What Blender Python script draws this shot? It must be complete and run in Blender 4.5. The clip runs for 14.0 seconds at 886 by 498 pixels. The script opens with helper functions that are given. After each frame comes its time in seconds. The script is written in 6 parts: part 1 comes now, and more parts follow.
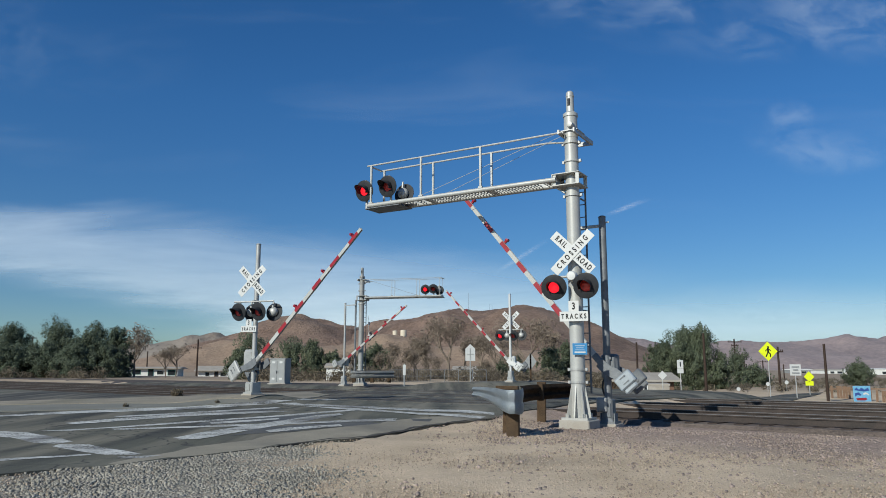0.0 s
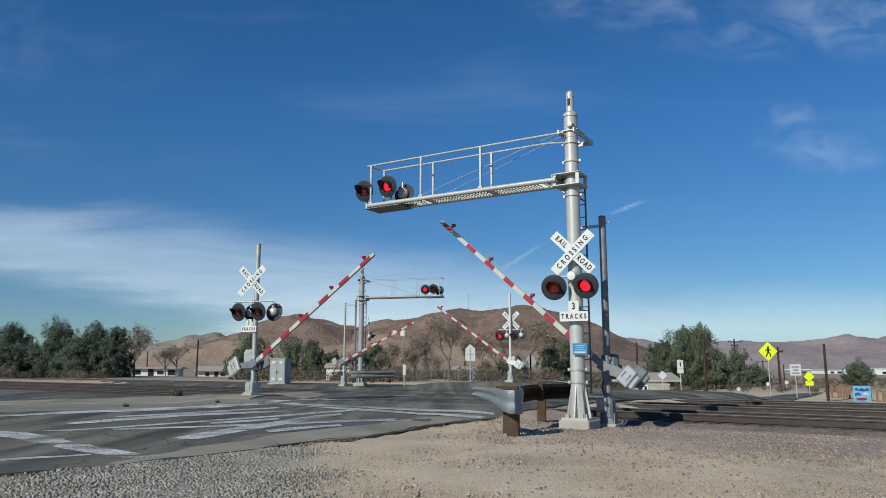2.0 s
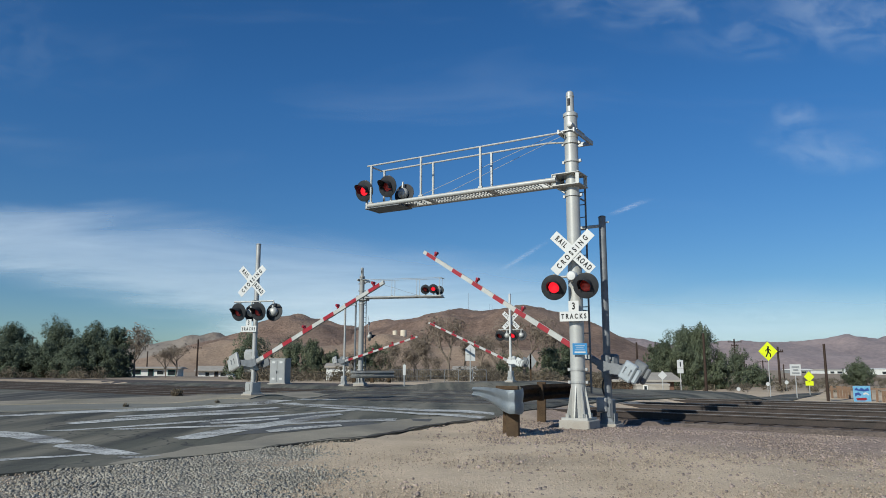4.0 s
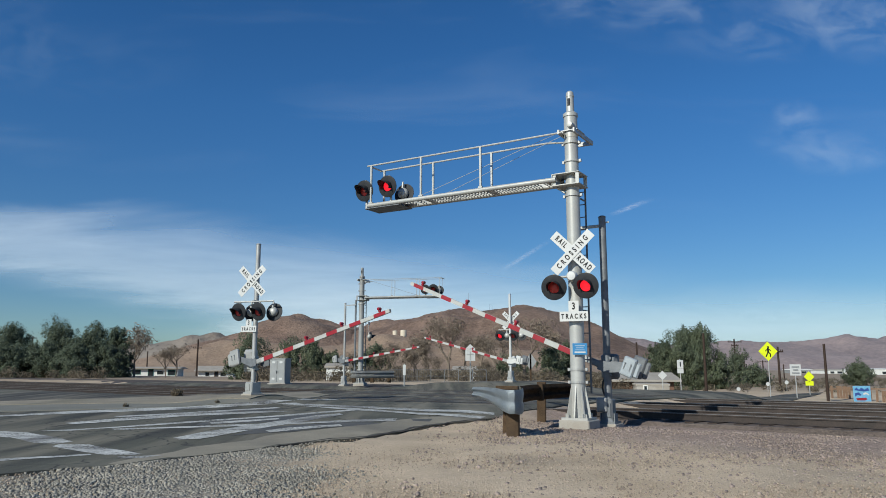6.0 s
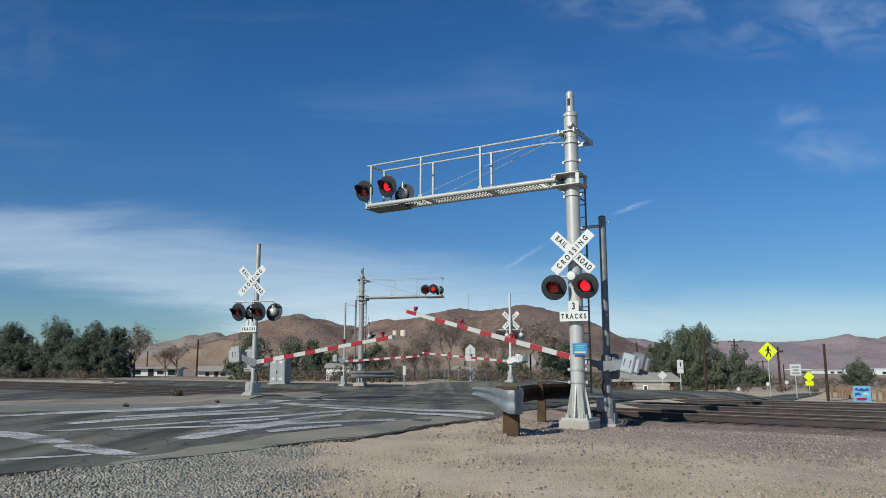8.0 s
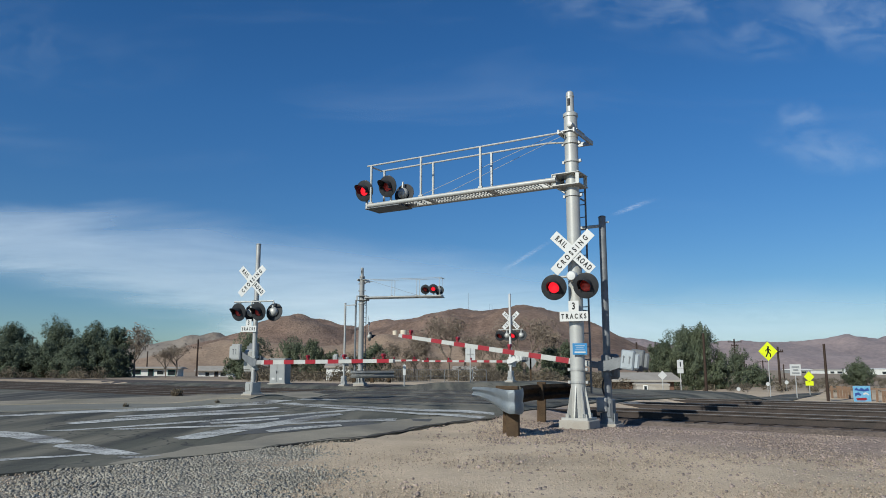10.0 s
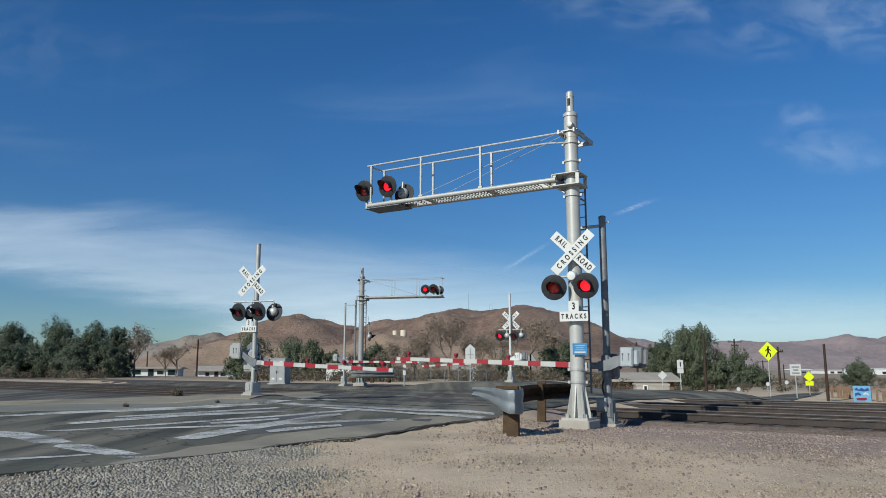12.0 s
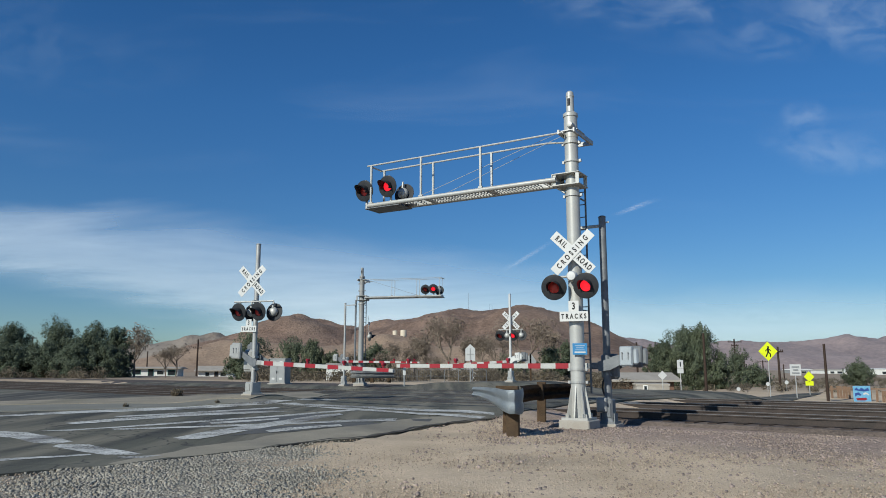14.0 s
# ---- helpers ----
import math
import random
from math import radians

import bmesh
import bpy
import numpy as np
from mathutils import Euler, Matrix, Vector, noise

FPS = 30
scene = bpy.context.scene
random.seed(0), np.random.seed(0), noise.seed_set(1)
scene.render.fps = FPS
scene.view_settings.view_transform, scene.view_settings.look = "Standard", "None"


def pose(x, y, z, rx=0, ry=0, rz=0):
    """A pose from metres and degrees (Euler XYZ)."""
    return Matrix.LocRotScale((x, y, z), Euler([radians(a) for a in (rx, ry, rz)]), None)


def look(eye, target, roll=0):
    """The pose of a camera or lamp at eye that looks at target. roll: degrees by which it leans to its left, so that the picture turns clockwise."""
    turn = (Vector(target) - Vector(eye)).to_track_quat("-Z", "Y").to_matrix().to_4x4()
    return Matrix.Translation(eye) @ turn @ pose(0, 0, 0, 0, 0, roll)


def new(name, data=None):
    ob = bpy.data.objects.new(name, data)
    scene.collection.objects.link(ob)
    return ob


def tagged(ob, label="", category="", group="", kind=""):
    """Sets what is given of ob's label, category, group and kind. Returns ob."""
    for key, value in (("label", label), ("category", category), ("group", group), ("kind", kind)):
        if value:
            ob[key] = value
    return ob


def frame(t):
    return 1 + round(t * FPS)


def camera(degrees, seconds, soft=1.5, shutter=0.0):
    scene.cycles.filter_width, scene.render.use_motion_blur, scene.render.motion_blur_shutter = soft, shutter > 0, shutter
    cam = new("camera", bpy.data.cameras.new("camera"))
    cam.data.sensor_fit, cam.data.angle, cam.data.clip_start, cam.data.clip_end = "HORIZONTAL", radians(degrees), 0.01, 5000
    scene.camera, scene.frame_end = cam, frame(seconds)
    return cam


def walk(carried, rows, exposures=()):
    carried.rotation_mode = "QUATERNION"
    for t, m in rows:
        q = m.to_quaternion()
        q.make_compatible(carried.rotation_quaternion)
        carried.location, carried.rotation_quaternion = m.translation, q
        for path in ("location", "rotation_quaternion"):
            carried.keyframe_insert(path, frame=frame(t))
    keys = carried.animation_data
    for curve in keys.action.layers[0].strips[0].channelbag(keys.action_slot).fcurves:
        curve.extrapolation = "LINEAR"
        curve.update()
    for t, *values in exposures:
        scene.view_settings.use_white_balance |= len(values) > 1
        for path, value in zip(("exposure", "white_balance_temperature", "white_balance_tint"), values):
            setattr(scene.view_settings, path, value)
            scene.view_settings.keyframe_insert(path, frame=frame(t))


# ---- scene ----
cam = camera(62.19, 14.0, soft=0.9)
EYE = (0, 0, 1.27)
walk(cam, [(0.0, pose(*EYE, 99.35, 0, 0)), (14.0, pose(*EYE, 99.35, 0, 0))],
     exposures=[(0.0, 0.03, 6500, 8), (14.0, 0.03, 6500, 8)])

# ---- light ----
SUN_EL, SUN_AZ = radians(31), radians(221)
world = bpy.data.worlds.new("world")
scene.world = world
world.use_nodes = True
wn = world.node_tree
sky = wn.nodes.new("ShaderNodeTexSky")
sky.sky_type = "NISHITA"
sky.sun_disc = False
sky.sun_elevation, sky.sun_rotation = SUN_EL, SUN_AZ
sky.altitude, sky.air_density, sky.dust_density, sky.ozone_density = 700, 1.0, 0.35, 2.2
wn.nodes["Background"].inputs["Strength"].default_value = 0.087
clear_air = wn.nodes.new("ShaderNodeHueSaturation")
clear_air.inputs["Saturation"].default_value = 1.28
clear_air.inputs["Hue"].default_value = 0.504
wn.links.new(sky.outputs[0], clear_air.inputs["Color"])
dry_air = wn.nodes.new("ShaderNodeMix")
dry_air.data_type, dry_air.blend_type = "RGBA", "MULTIPLY"
dry_air.inputs[0].default_value = 1.0
# the air is deeper blue overhead and greyer through the long path near the horizon
sky_dir, sky_part = wn.nodes.new("ShaderNodeTexCoord"), wn.nodes.new("ShaderNodeSeparateXYZ")
sky_rise = wn.nodes.new("ShaderNodeMapRange")
sky_rise.inputs["From Min"].default_value, sky_rise.inputs["From Max"].default_value = 0.02, 0.34
air_tint = wn.nodes.new("ShaderNodeMix")
air_tint.data_type = "RGBA"
air_tint.inputs[6].default_value, air_tint.inputs[7].default_value = (0.54, 0.675, 0.81, 1), (0.68, 0.94, 1.09, 1)
wn.links.new(sky_dir.outputs["Generated"], sky_part.inputs[0])
wn.links.new(sky_part.outputs[2], sky_rise.inputs["Value"])
wn.links.new(sky_rise.outputs[0], air_tint.inputs[0])
wn.links.new(air_tint.outputs[2], dry_air.inputs[7])
wn.links.new(clear_air.outputs[0], dry_air.inputs[6])
wn.links.new(dry_air.outputs[2], wn.nodes["Background"].inputs["Color"])
sun = new("sun", bpy.data.lights.new("sun", "SUN"))
sun.data.energy, sun.data.angle, sun.data.color = 4.4, radians(0.55), (0.96, 0.955, 0.87)
sun_way = Vector((math.sin(SUN_AZ) * math.cos(SUN_EL), math.cos(SUN_AZ) * math.cos(SUN_EL), math.sin(SUN_EL)))
sun.matrix_basis = look(sun_way * 60, (0, 0, 0))


# ---- materials ----
def mat(name, a, b, rough=0.7, metal=0.0, scale=3.0, fine=40.0, bump=0.15, dist=0.01, spread=0.25, stain=None, stain_amt=0.5):
    """Two tones mixed at two scales, with relief; stain: a third tone in large soft-edged spots."""
    m = bpy.data.materials.new(name)
    m.use_nodes = True
    n, l = m.node_tree.nodes, m.node_tree.links
    p = n["Principled BSDF"]
    geo = n.new("ShaderNodeTexCoord")
    big, small = n.new("ShaderNodeTexNoise"), n.new("ShaderNodeTexNoise")
    for tex, s in ((big, scale), (small, fine)):
        tex.inputs["Scale"].default_value = s
        tex.inputs["Detail"].default_value = 6
        tex.inputs["Roughness"].default_value = 0.62
        l.new(geo.outputs["Object"], tex.inputs["Vector"])
    add = n.new("ShaderNodeMath")
    add.operation = "ADD"
    l.new(big.outputs[0], add.inputs[0])
    l.new(small.outputs[0], add.inputs[1])
    rng = n.new("ShaderNodeMapRange")
    rng.inputs["From Min"].default_value, rng.inputs["From Max"].default_value = 1 - spread, 1 + spread
    l.new(add.outputs[0], rng.inputs["Value"])
    mix = n.new("ShaderNodeMix")
    mix.data_type = "RGBA"
    mix.inputs[6].default_value, mix.inputs[7].default_value = (*a, 1), (*b, 1)
    l.new(rng.outputs[0], mix.inputs[0])
    col = mix.outputs[2]
    if stain:
        st = n.new("ShaderNodeTexNoise")
        st.inputs["Scale"].default_value, st.inputs["Detail"].default_value = scale * 0.37, 8
        l.new(geo.outputs["Object"], st.inputs["Vector"])
        sr = n.new("ShaderNodeMapRange")
        sr.inputs["From Min"].default_value, sr.inputs["From Max"].default_value = 0.5, 0.68
        sr.inputs["To Max"].default_value = stain_amt
        l.new(st.outputs[0], sr.inputs["Value"])
        m2 = n.new("ShaderNodeMix")
        m2.data_type = "RGBA"
        m2.inputs[7].default_value = (*stain, 1)
        l.new(sr.outputs[0], m2.inputs[0])
        l.new(col, m2.inputs[6])
        col = m2.outputs[2]
    l.new(col, p.inputs["Base Color"])
    p.inputs["Roughness"].default_value, p.inputs["Metallic"].default_value = rough, metal
    if bump:
        bp = n.new("ShaderNodeBump")
        bp.inputs["Strength"].default_value, bp.inputs["Distance"].default_value = bump, dist
        l.new(small.outputs[0], bp.inputs["Height"])
        l.new(bp.outputs[0], p.inputs["Normal"])
    return m


def glow(name, color, strength):
    m = mat(name, color, color, 0.3, bump=0)
    p = m.node_tree.nodes["Principled BSDF"]
    p.inputs["Emission Color"].default_value = (*color, 1)
    p.inputs["Emission Strength"].default_value = strength
    return m


M = {
    "alu": mat("silver_paint", (0.39, 0.385, 0.36), (0.50, 0.495, 0.465), 0.45, 0.2, 2, 60, 0.05, 0.004, stain=(0.36, 0.34, 0.31), stain_amt=0.35),
    "oldalu": mat("weathered_silver_paint", (0.24, 0.24, 0.23), (0.36, 0.36, 0.345), 0.55, 0.15, 2, 50, 0.05, 0.004, stain=(0.2, 0.19, 0.17), stain_amt=0.4),
    "galv": mat("galvanised_steel", (0.34, 0.34, 0.325), (0.48, 0.475, 0.455), 0.5, 0.35, 3, 50, 0.08, 0.004, stain=(0.25, 0.24, 0.22), stain_amt=0.4),
    "railsteel": mat("dull_zinc_steel", (0.30, 0.34, 0.37), (0.42, 0.46, 0.49), 0.55, 0.35, 3, 40, 0.06, 0.004, stain=(0.26, 0.27, 0.27), stain_amt=0.5),
    "dgalv": mat("weathered_steel", (0.12, 0.13, 0.14), (0.23, 0.24, 0.25), 0.6, 0.3, 4, 60, 0.1, 0.005),
    "armwhite": mat("weathered_white_arm", (0.37, 0.37, 0.345), (0.48, 0.48, 0.455), 0.55, 0, 2.5, 30, 0.03, 0.003, stain=(0.36, 0.34, 0.31), stain_amt=0.4),
    "white": mat("white_enamel", (0.52, 0.525, 0.51), (0.62, 0.62, 0.60), 0.5, 0, 3, 40, 0.03, 0.003, stain=(0.55, 0.52, 0.46), stain_amt=0.3),
    "black": mat("black_enamel", (0.022, 0.024, 0.027), (0.04, 0.042, 0.046), 0.5, 0, 4, 60, 0.05, 0.003),
    "ink": mat("black_ink", (0.015, 0.015, 0.016), (0.03, 0.03, 0.03), 0.6, 0, 4, 60, 0),
    "red": mat("red_sheeting", (0.25, 0.012, 0.02), (0.33, 0.02, 0.03), 0.4, 0, 4, 60, 0.03, 0.003, stain=(0.25, 0.03, 0.03)),
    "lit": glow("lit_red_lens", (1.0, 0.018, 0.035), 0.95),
    "lens": mat("dull_red_lens", (0.55, 0.05, 0.045), (0.70, 0.075, 0.065), 0.18, 0, 30, 80, 0.2, 0.004),
    "amber": mat("red_arm_light", (0.22, 0.01, 0.02), (0.34, 0.015, 0.03), 0.3, 0, 30, 80, 0),
    "blue": mat("blue_sign", (0.035, 0.20, 0.42), (0.06, 0.26, 0.50), 0.4, 0, 5, 60, 0),
    "mural": mat("pale_blue_mural_paint", (0.10, 0.32, 0.52), (0.22, 0.48, 0.66), 0.5, 0, 6, 40, 0),
    "ink_blue": mat("dark_blue_mural_paint", (0.02, 0.05, 0.22), (0.04, 0.09, 0.30), 0.5, 0, 6, 40, 0),
    "plank": mat("weathered_plank", (0.17, 0.10, 0.06), (0.30, 0.19, 0.12), 0.85, 0, 3, 30, 0.2, 0.01),
    "yellow": mat("fluorescent_yellow", (0.72, 0.82, 0.01), (0.85, 0.92, 0.02), 0.5, 0, 5, 60, 0),
    "concrete": mat("concrete", (0.33, 0.30, 0.26), (0.45, 0.42, 0.37), 0.9, 0, 3, 60, 0.3, 0.01, stain=(0.25, 0.21, 0.17)),
    "wood": mat("old_post_wood", (0.045, 0.03, 0.019), (0.115, 0.074, 0.044), 0.85, 0, 5, 70, 0.4, 0.01, stain=(0.05, 0.04, 0.03)),
    "pole": mat("utility_pole_wood", (0.032, 0.022, 0.018), (0.066, 0.046, 0.036), 0.9, 0, 2, 30, 0.3, 0.01),
    "tie": mat("tie_wood", (0.028, 0.022, 0.019), (0.07, 0.053, 0.043), 0.9, 0, 3, 40, 0.4, 0.02),
    "rail": mat("rail_steel", (0.03, 0.024, 0.021), (0.065, 0.046, 0.038), 0.6, 0.3, 3, 40, 0.1, 0.004),
    "railtop": mat("worn_rail_head", (0.20, 0.185, 0.175), (0.34, 0.32, 0.30), 0.45, 0.7, 3, 40, 0),
    "verge": mat("verge_dirt", (0.19, 0.165, 0.125), (0.31, 0.27, 0.205), 0.95, 0, 0.9, 16, 0.6, 0.03, stain=(0.14, 0.13, 0.09), stain_amt=0.6),
    "dusty": mat("dust_on_asphalt", (0.20, 0.178, 0.135), (0.31, 0.275, 0.21), 0.95, 0, 1.2, 40, 0.4, 0.008, 0.3, stain=(0.11, 0.104, 0.09), stain_amt=0.6),
    "path": mat("dusty_path", (0.13, 0.128, 0.108), (0.205, 0.196, 0.164), 0.9, 0, 0.6, 20, 0.3, 0.02),
    "ballast": mat("ballast", (0.082, 0.062, 0.050), (0.21, 0.162, 0.132), 0.95, 0, 1.2, 14, 1.0, 0.06, stain=(0.07, 0.05, 0.045)),
    "yard": mat("oily_yard_ballast", (0.045, 0.036, 0.031), (0.115, 0.092, 0.078), 0.95, 0, 1.2, 14, 1.0, 0.06, stain=(0.05, 0.04, 0.036)),
    "bark": mat("bark", (0.07, 0.05, 0.038), (0.15, 0.115, 0.09), 0.9, 0, 3, 25, 0.5, 0.03),
    "twig": mat("bare_twig", (0.155, 0.122, 0.094), (0.26, 0.21, 0.165), 0.9, 0, 3, 25, 0),
    "house": mat("white_stucco", (0.62, 0.62, 0.58), (0.74, 0.73, 0.69), 0.9, 0, 1, 30, 0.1, 0.01),
    "green": mat("green_trim", (0.05, 0.20, 0.17), (0.08, 0.26, 0.22), 0.7, 0, 1, 30, 0),
    "brownwall": mat("brown_siding", (0.13, 0.07, 0.045), (0.2, 0.11, 0.07), 0.8, 0, 1, 30, 0.1),
    "roof": mat("weathered_roof", (0.28, 0.25, 0.21), (0.40, 0.36, 0.31), 0.9, 0, 1, 20, 0.3, 0.03),
    "glass": mat("dark_window", (0.015, 0.02, 0.022), (0.03, 0.035, 0.04), 0.08, 0, 1, 20, 0),
    "cabinet": mat("grey_cabinet_paint", (0.25, 0.255, 0.25), (0.33, 0.335, 0.33), 0.5, 0.1, 2, 40, 0.04),
    "tan": mat("tan_tank_paint", (0.55, 0.47, 0.36), (0.66, 0.57, 0.44), 0.8, 0, 0.2, 3, 0),
    # near-black soil tone with the crack's shadow put into its colour
    "crack_shade": mat("crack_shadow_soil", (0.03, 0.026, 0.022), (0.06, 0.05, 0.042), 0.95, 0, 3, 40, 0.3, 0.02),
}

for dull in ("black", "ink", "wood", "tie", "pole", "bark", "twig"):
    M[dull].node_tree.nodes["Principled BSDF"].inputs["Specular IOR Level"].default_value = 0.12


def leaf_mat(name, a, b, thin=True):
    m = mat(name, a, b, 0.75, 0, 0.8, 6, 0, spread=0.3)
    n, l = m.node_tree.nodes, m.node_tree.links
    p = n["Principled BSDF"]
    isl = n.new("ShaderNodeNewGeometry")
    hsv = n.new("ShaderNodeHueSaturation")
    rng = n.new("ShaderNodeMapRange")
    rng.inputs["To Min"].default_value, rng.inputs["To Max"].default_value = 0.68, 1.32
    l.new(isl.outputs["Random Per Island"], rng.inputs["Value"])
    l.new(rng.outputs[0], hsv.inputs["Value"])
    src = p.inputs["Base Color"].links[0].from_socket
    l.new(src, hsv.inputs["Color"])
    l.new(hsv.outputs[0], p.inputs["Base Color"])
    if thin:
        tl = n.new("ShaderNodeBsdfTranslucent")
        l.new(hsv.outputs[0], tl.inputs["Color"])
        mx = n.new("ShaderNodeMixShader")
        mx.inputs[0].default_value = 0.42
        l.new(p.outputs[0], mx.inputs[1])
        l.new(tl.outputs[0], mx.inputs[2])
        l.new(mx.outputs[0], n["Material Output"].inputs["Surface"])
    return m


M["leaf"] = leaf_mat("olive_foliage", (0.102, 0.128, 0.078), (0.188, 0.213, 0.130))
M["leafd"] = leaf_mat("dark_foliage", (0.082, 0.108, 0.070), (0.150, 0.176, 0.114))
M["brush"] = leaf_mat("dry_brush", (0.15, 0.122, 0.085), (0.25, 0.205, 0.145))


def hue_ground():
    """Desert soil: pale sand with grey gravel towards one side and reddish stones towards the tracks."""
    m = mat("desert_soil", (0.41, 0.315, 0.21), (0.685, 0.535, 0.38), 0.95, 0, 0.7, 26, 0.9, 0.03, 0.3, stain=(0.29, 0.235, 0.175), stain_amt=0.8)
    n, l = m.node_tree.nodes, m.node_tree.links
    p = n["Principled BSDF"]
    base = p.inputs["Base Color"].links[0].from_socket
    tc = n.new("ShaderNodeTexCoord")
    vor = n.new("ShaderNodeTexVoronoi")
    vor.inputs["Scale"].default_value = 21
    vor.inputs["Randomness"].default_value = 1
    l.new(tc.outputs["Object"], vor.inputs["Vector"])
    sp = n.new("ShaderNodeSeparateXYZ")
    l.new(tc.outputs["Object"], sp.inputs[0])
    nz = n.new("ShaderNodeTexNoise")
    nz.inputs["Scale"].default_value, nz.inputs["Detail"].default_value = 0.6, 5
    l.new(tc.outputs["Object"], nz.inputs["Vector"])

    def math_(op, x, y):
        k = n.new("ShaderNodeMath")
        k.operation = op
        for i, v in enumerate((x, y)):
            if isinstance(v, (int, float)):
                k.inputs[i].default_value = v
            else:
                l.new(v, k.inputs[i])
        return k.outputs[0]

    def ramp(v, lo, hi, top=1.0):
        r = n.new("ShaderNodeMapRange")
        r.interpolation_type = "SMOOTHSTEP"
        r.inputs["From Min"].default_value, r.inputs["From Max"].default_value = lo, hi
        r.inputs["To Max"].default_value = top
        l.new(v, r.inputs["Value"])
        return r.outputs[0]

    def blend(fac, a, tone):
        k = n.new("ShaderNodeMix")
        k.data_type = "RGBA"
        l.new(fac, k.inputs[0])
        l.new(a, k.inputs[6])
        if isinstance(tone, tuple):
            k.inputs[7].default_value = (*tone, 1)
        else:
            l.new(tone, k.inputs[7])
        return k.outputs[2]

    wob = math_("MULTIPLY", math_("SUBTRACT", nz.outputs[0], 0.5), 4.0)
    # grey gravel lies on the side of the road's verge
    gx = math_("ADD", math_("ADD", sp.outputs[0], math_("MULTIPLY", sp.outputs[1], 0.05)), wob)
    near = ramp(sp.outputs[1], 16, 9)
    grav = math_("MULTIPLY", ramp(gx, -0.9, -3.0), near)
    stone = n.new("ShaderNodeValToRGB")
    stone.color_ramp.elements[0].color, stone.color_ramp.elements[0].position = (0.09, 0.08, 0.068, 1), 0.1
    stone.color_ramp.elements[1].color, stone.color_ramp.elements[1].position = (0.36, 0.33, 0.28, 1), 0.95
    sc = n.new("ShaderNodeSeparateColor")
    l.new(vor.outputs["Color"], sc.inputs[0])
    l.new(sc.outputs[0], stone.inputs[0])
    col = blend(math_("MULTIPLY", grav, 0.85), base, stone.outputs[0])
    # reddish crushed stone beside the tracks
    redx = math_("ADD", math_("ADD", math_("MULTIPLY", sp.outputs[0], 0.643), math_("MULTIPLY", sp.outputs[1], 0.766)), math_("MULTIPLY", wob, 0.5))
    redm = math_("MULTIPLY", ramp(redx, 10.5, 14.5, 0.75), ramp(sp.outputs[0], 1.0, 3.2))
    pink = n.new("ShaderNodeValToRGB")
    pink.color_ramp.elements[0].color, pink.color_ramp.elements[1].color = (0.10, 0.065, 0.058, 1), (0.36, 0.255, 0.225, 1)
    l.new(sc.outputs[1], pink.inputs[0])
    redm = math_("MULTIPLY", redm, ramp(redx, 20, 17.5))
    col = blend(redm, col, pink.outputs[0])
    # brush-covered desert far off
    col = blend(ramp(sp.outputs[1], 45, 90, 0.8), col, (0.22, 0.165, 0.115))
    l.new(col, p.inputs["Base Color"])
    return m


M["soil"] = hue_ground()


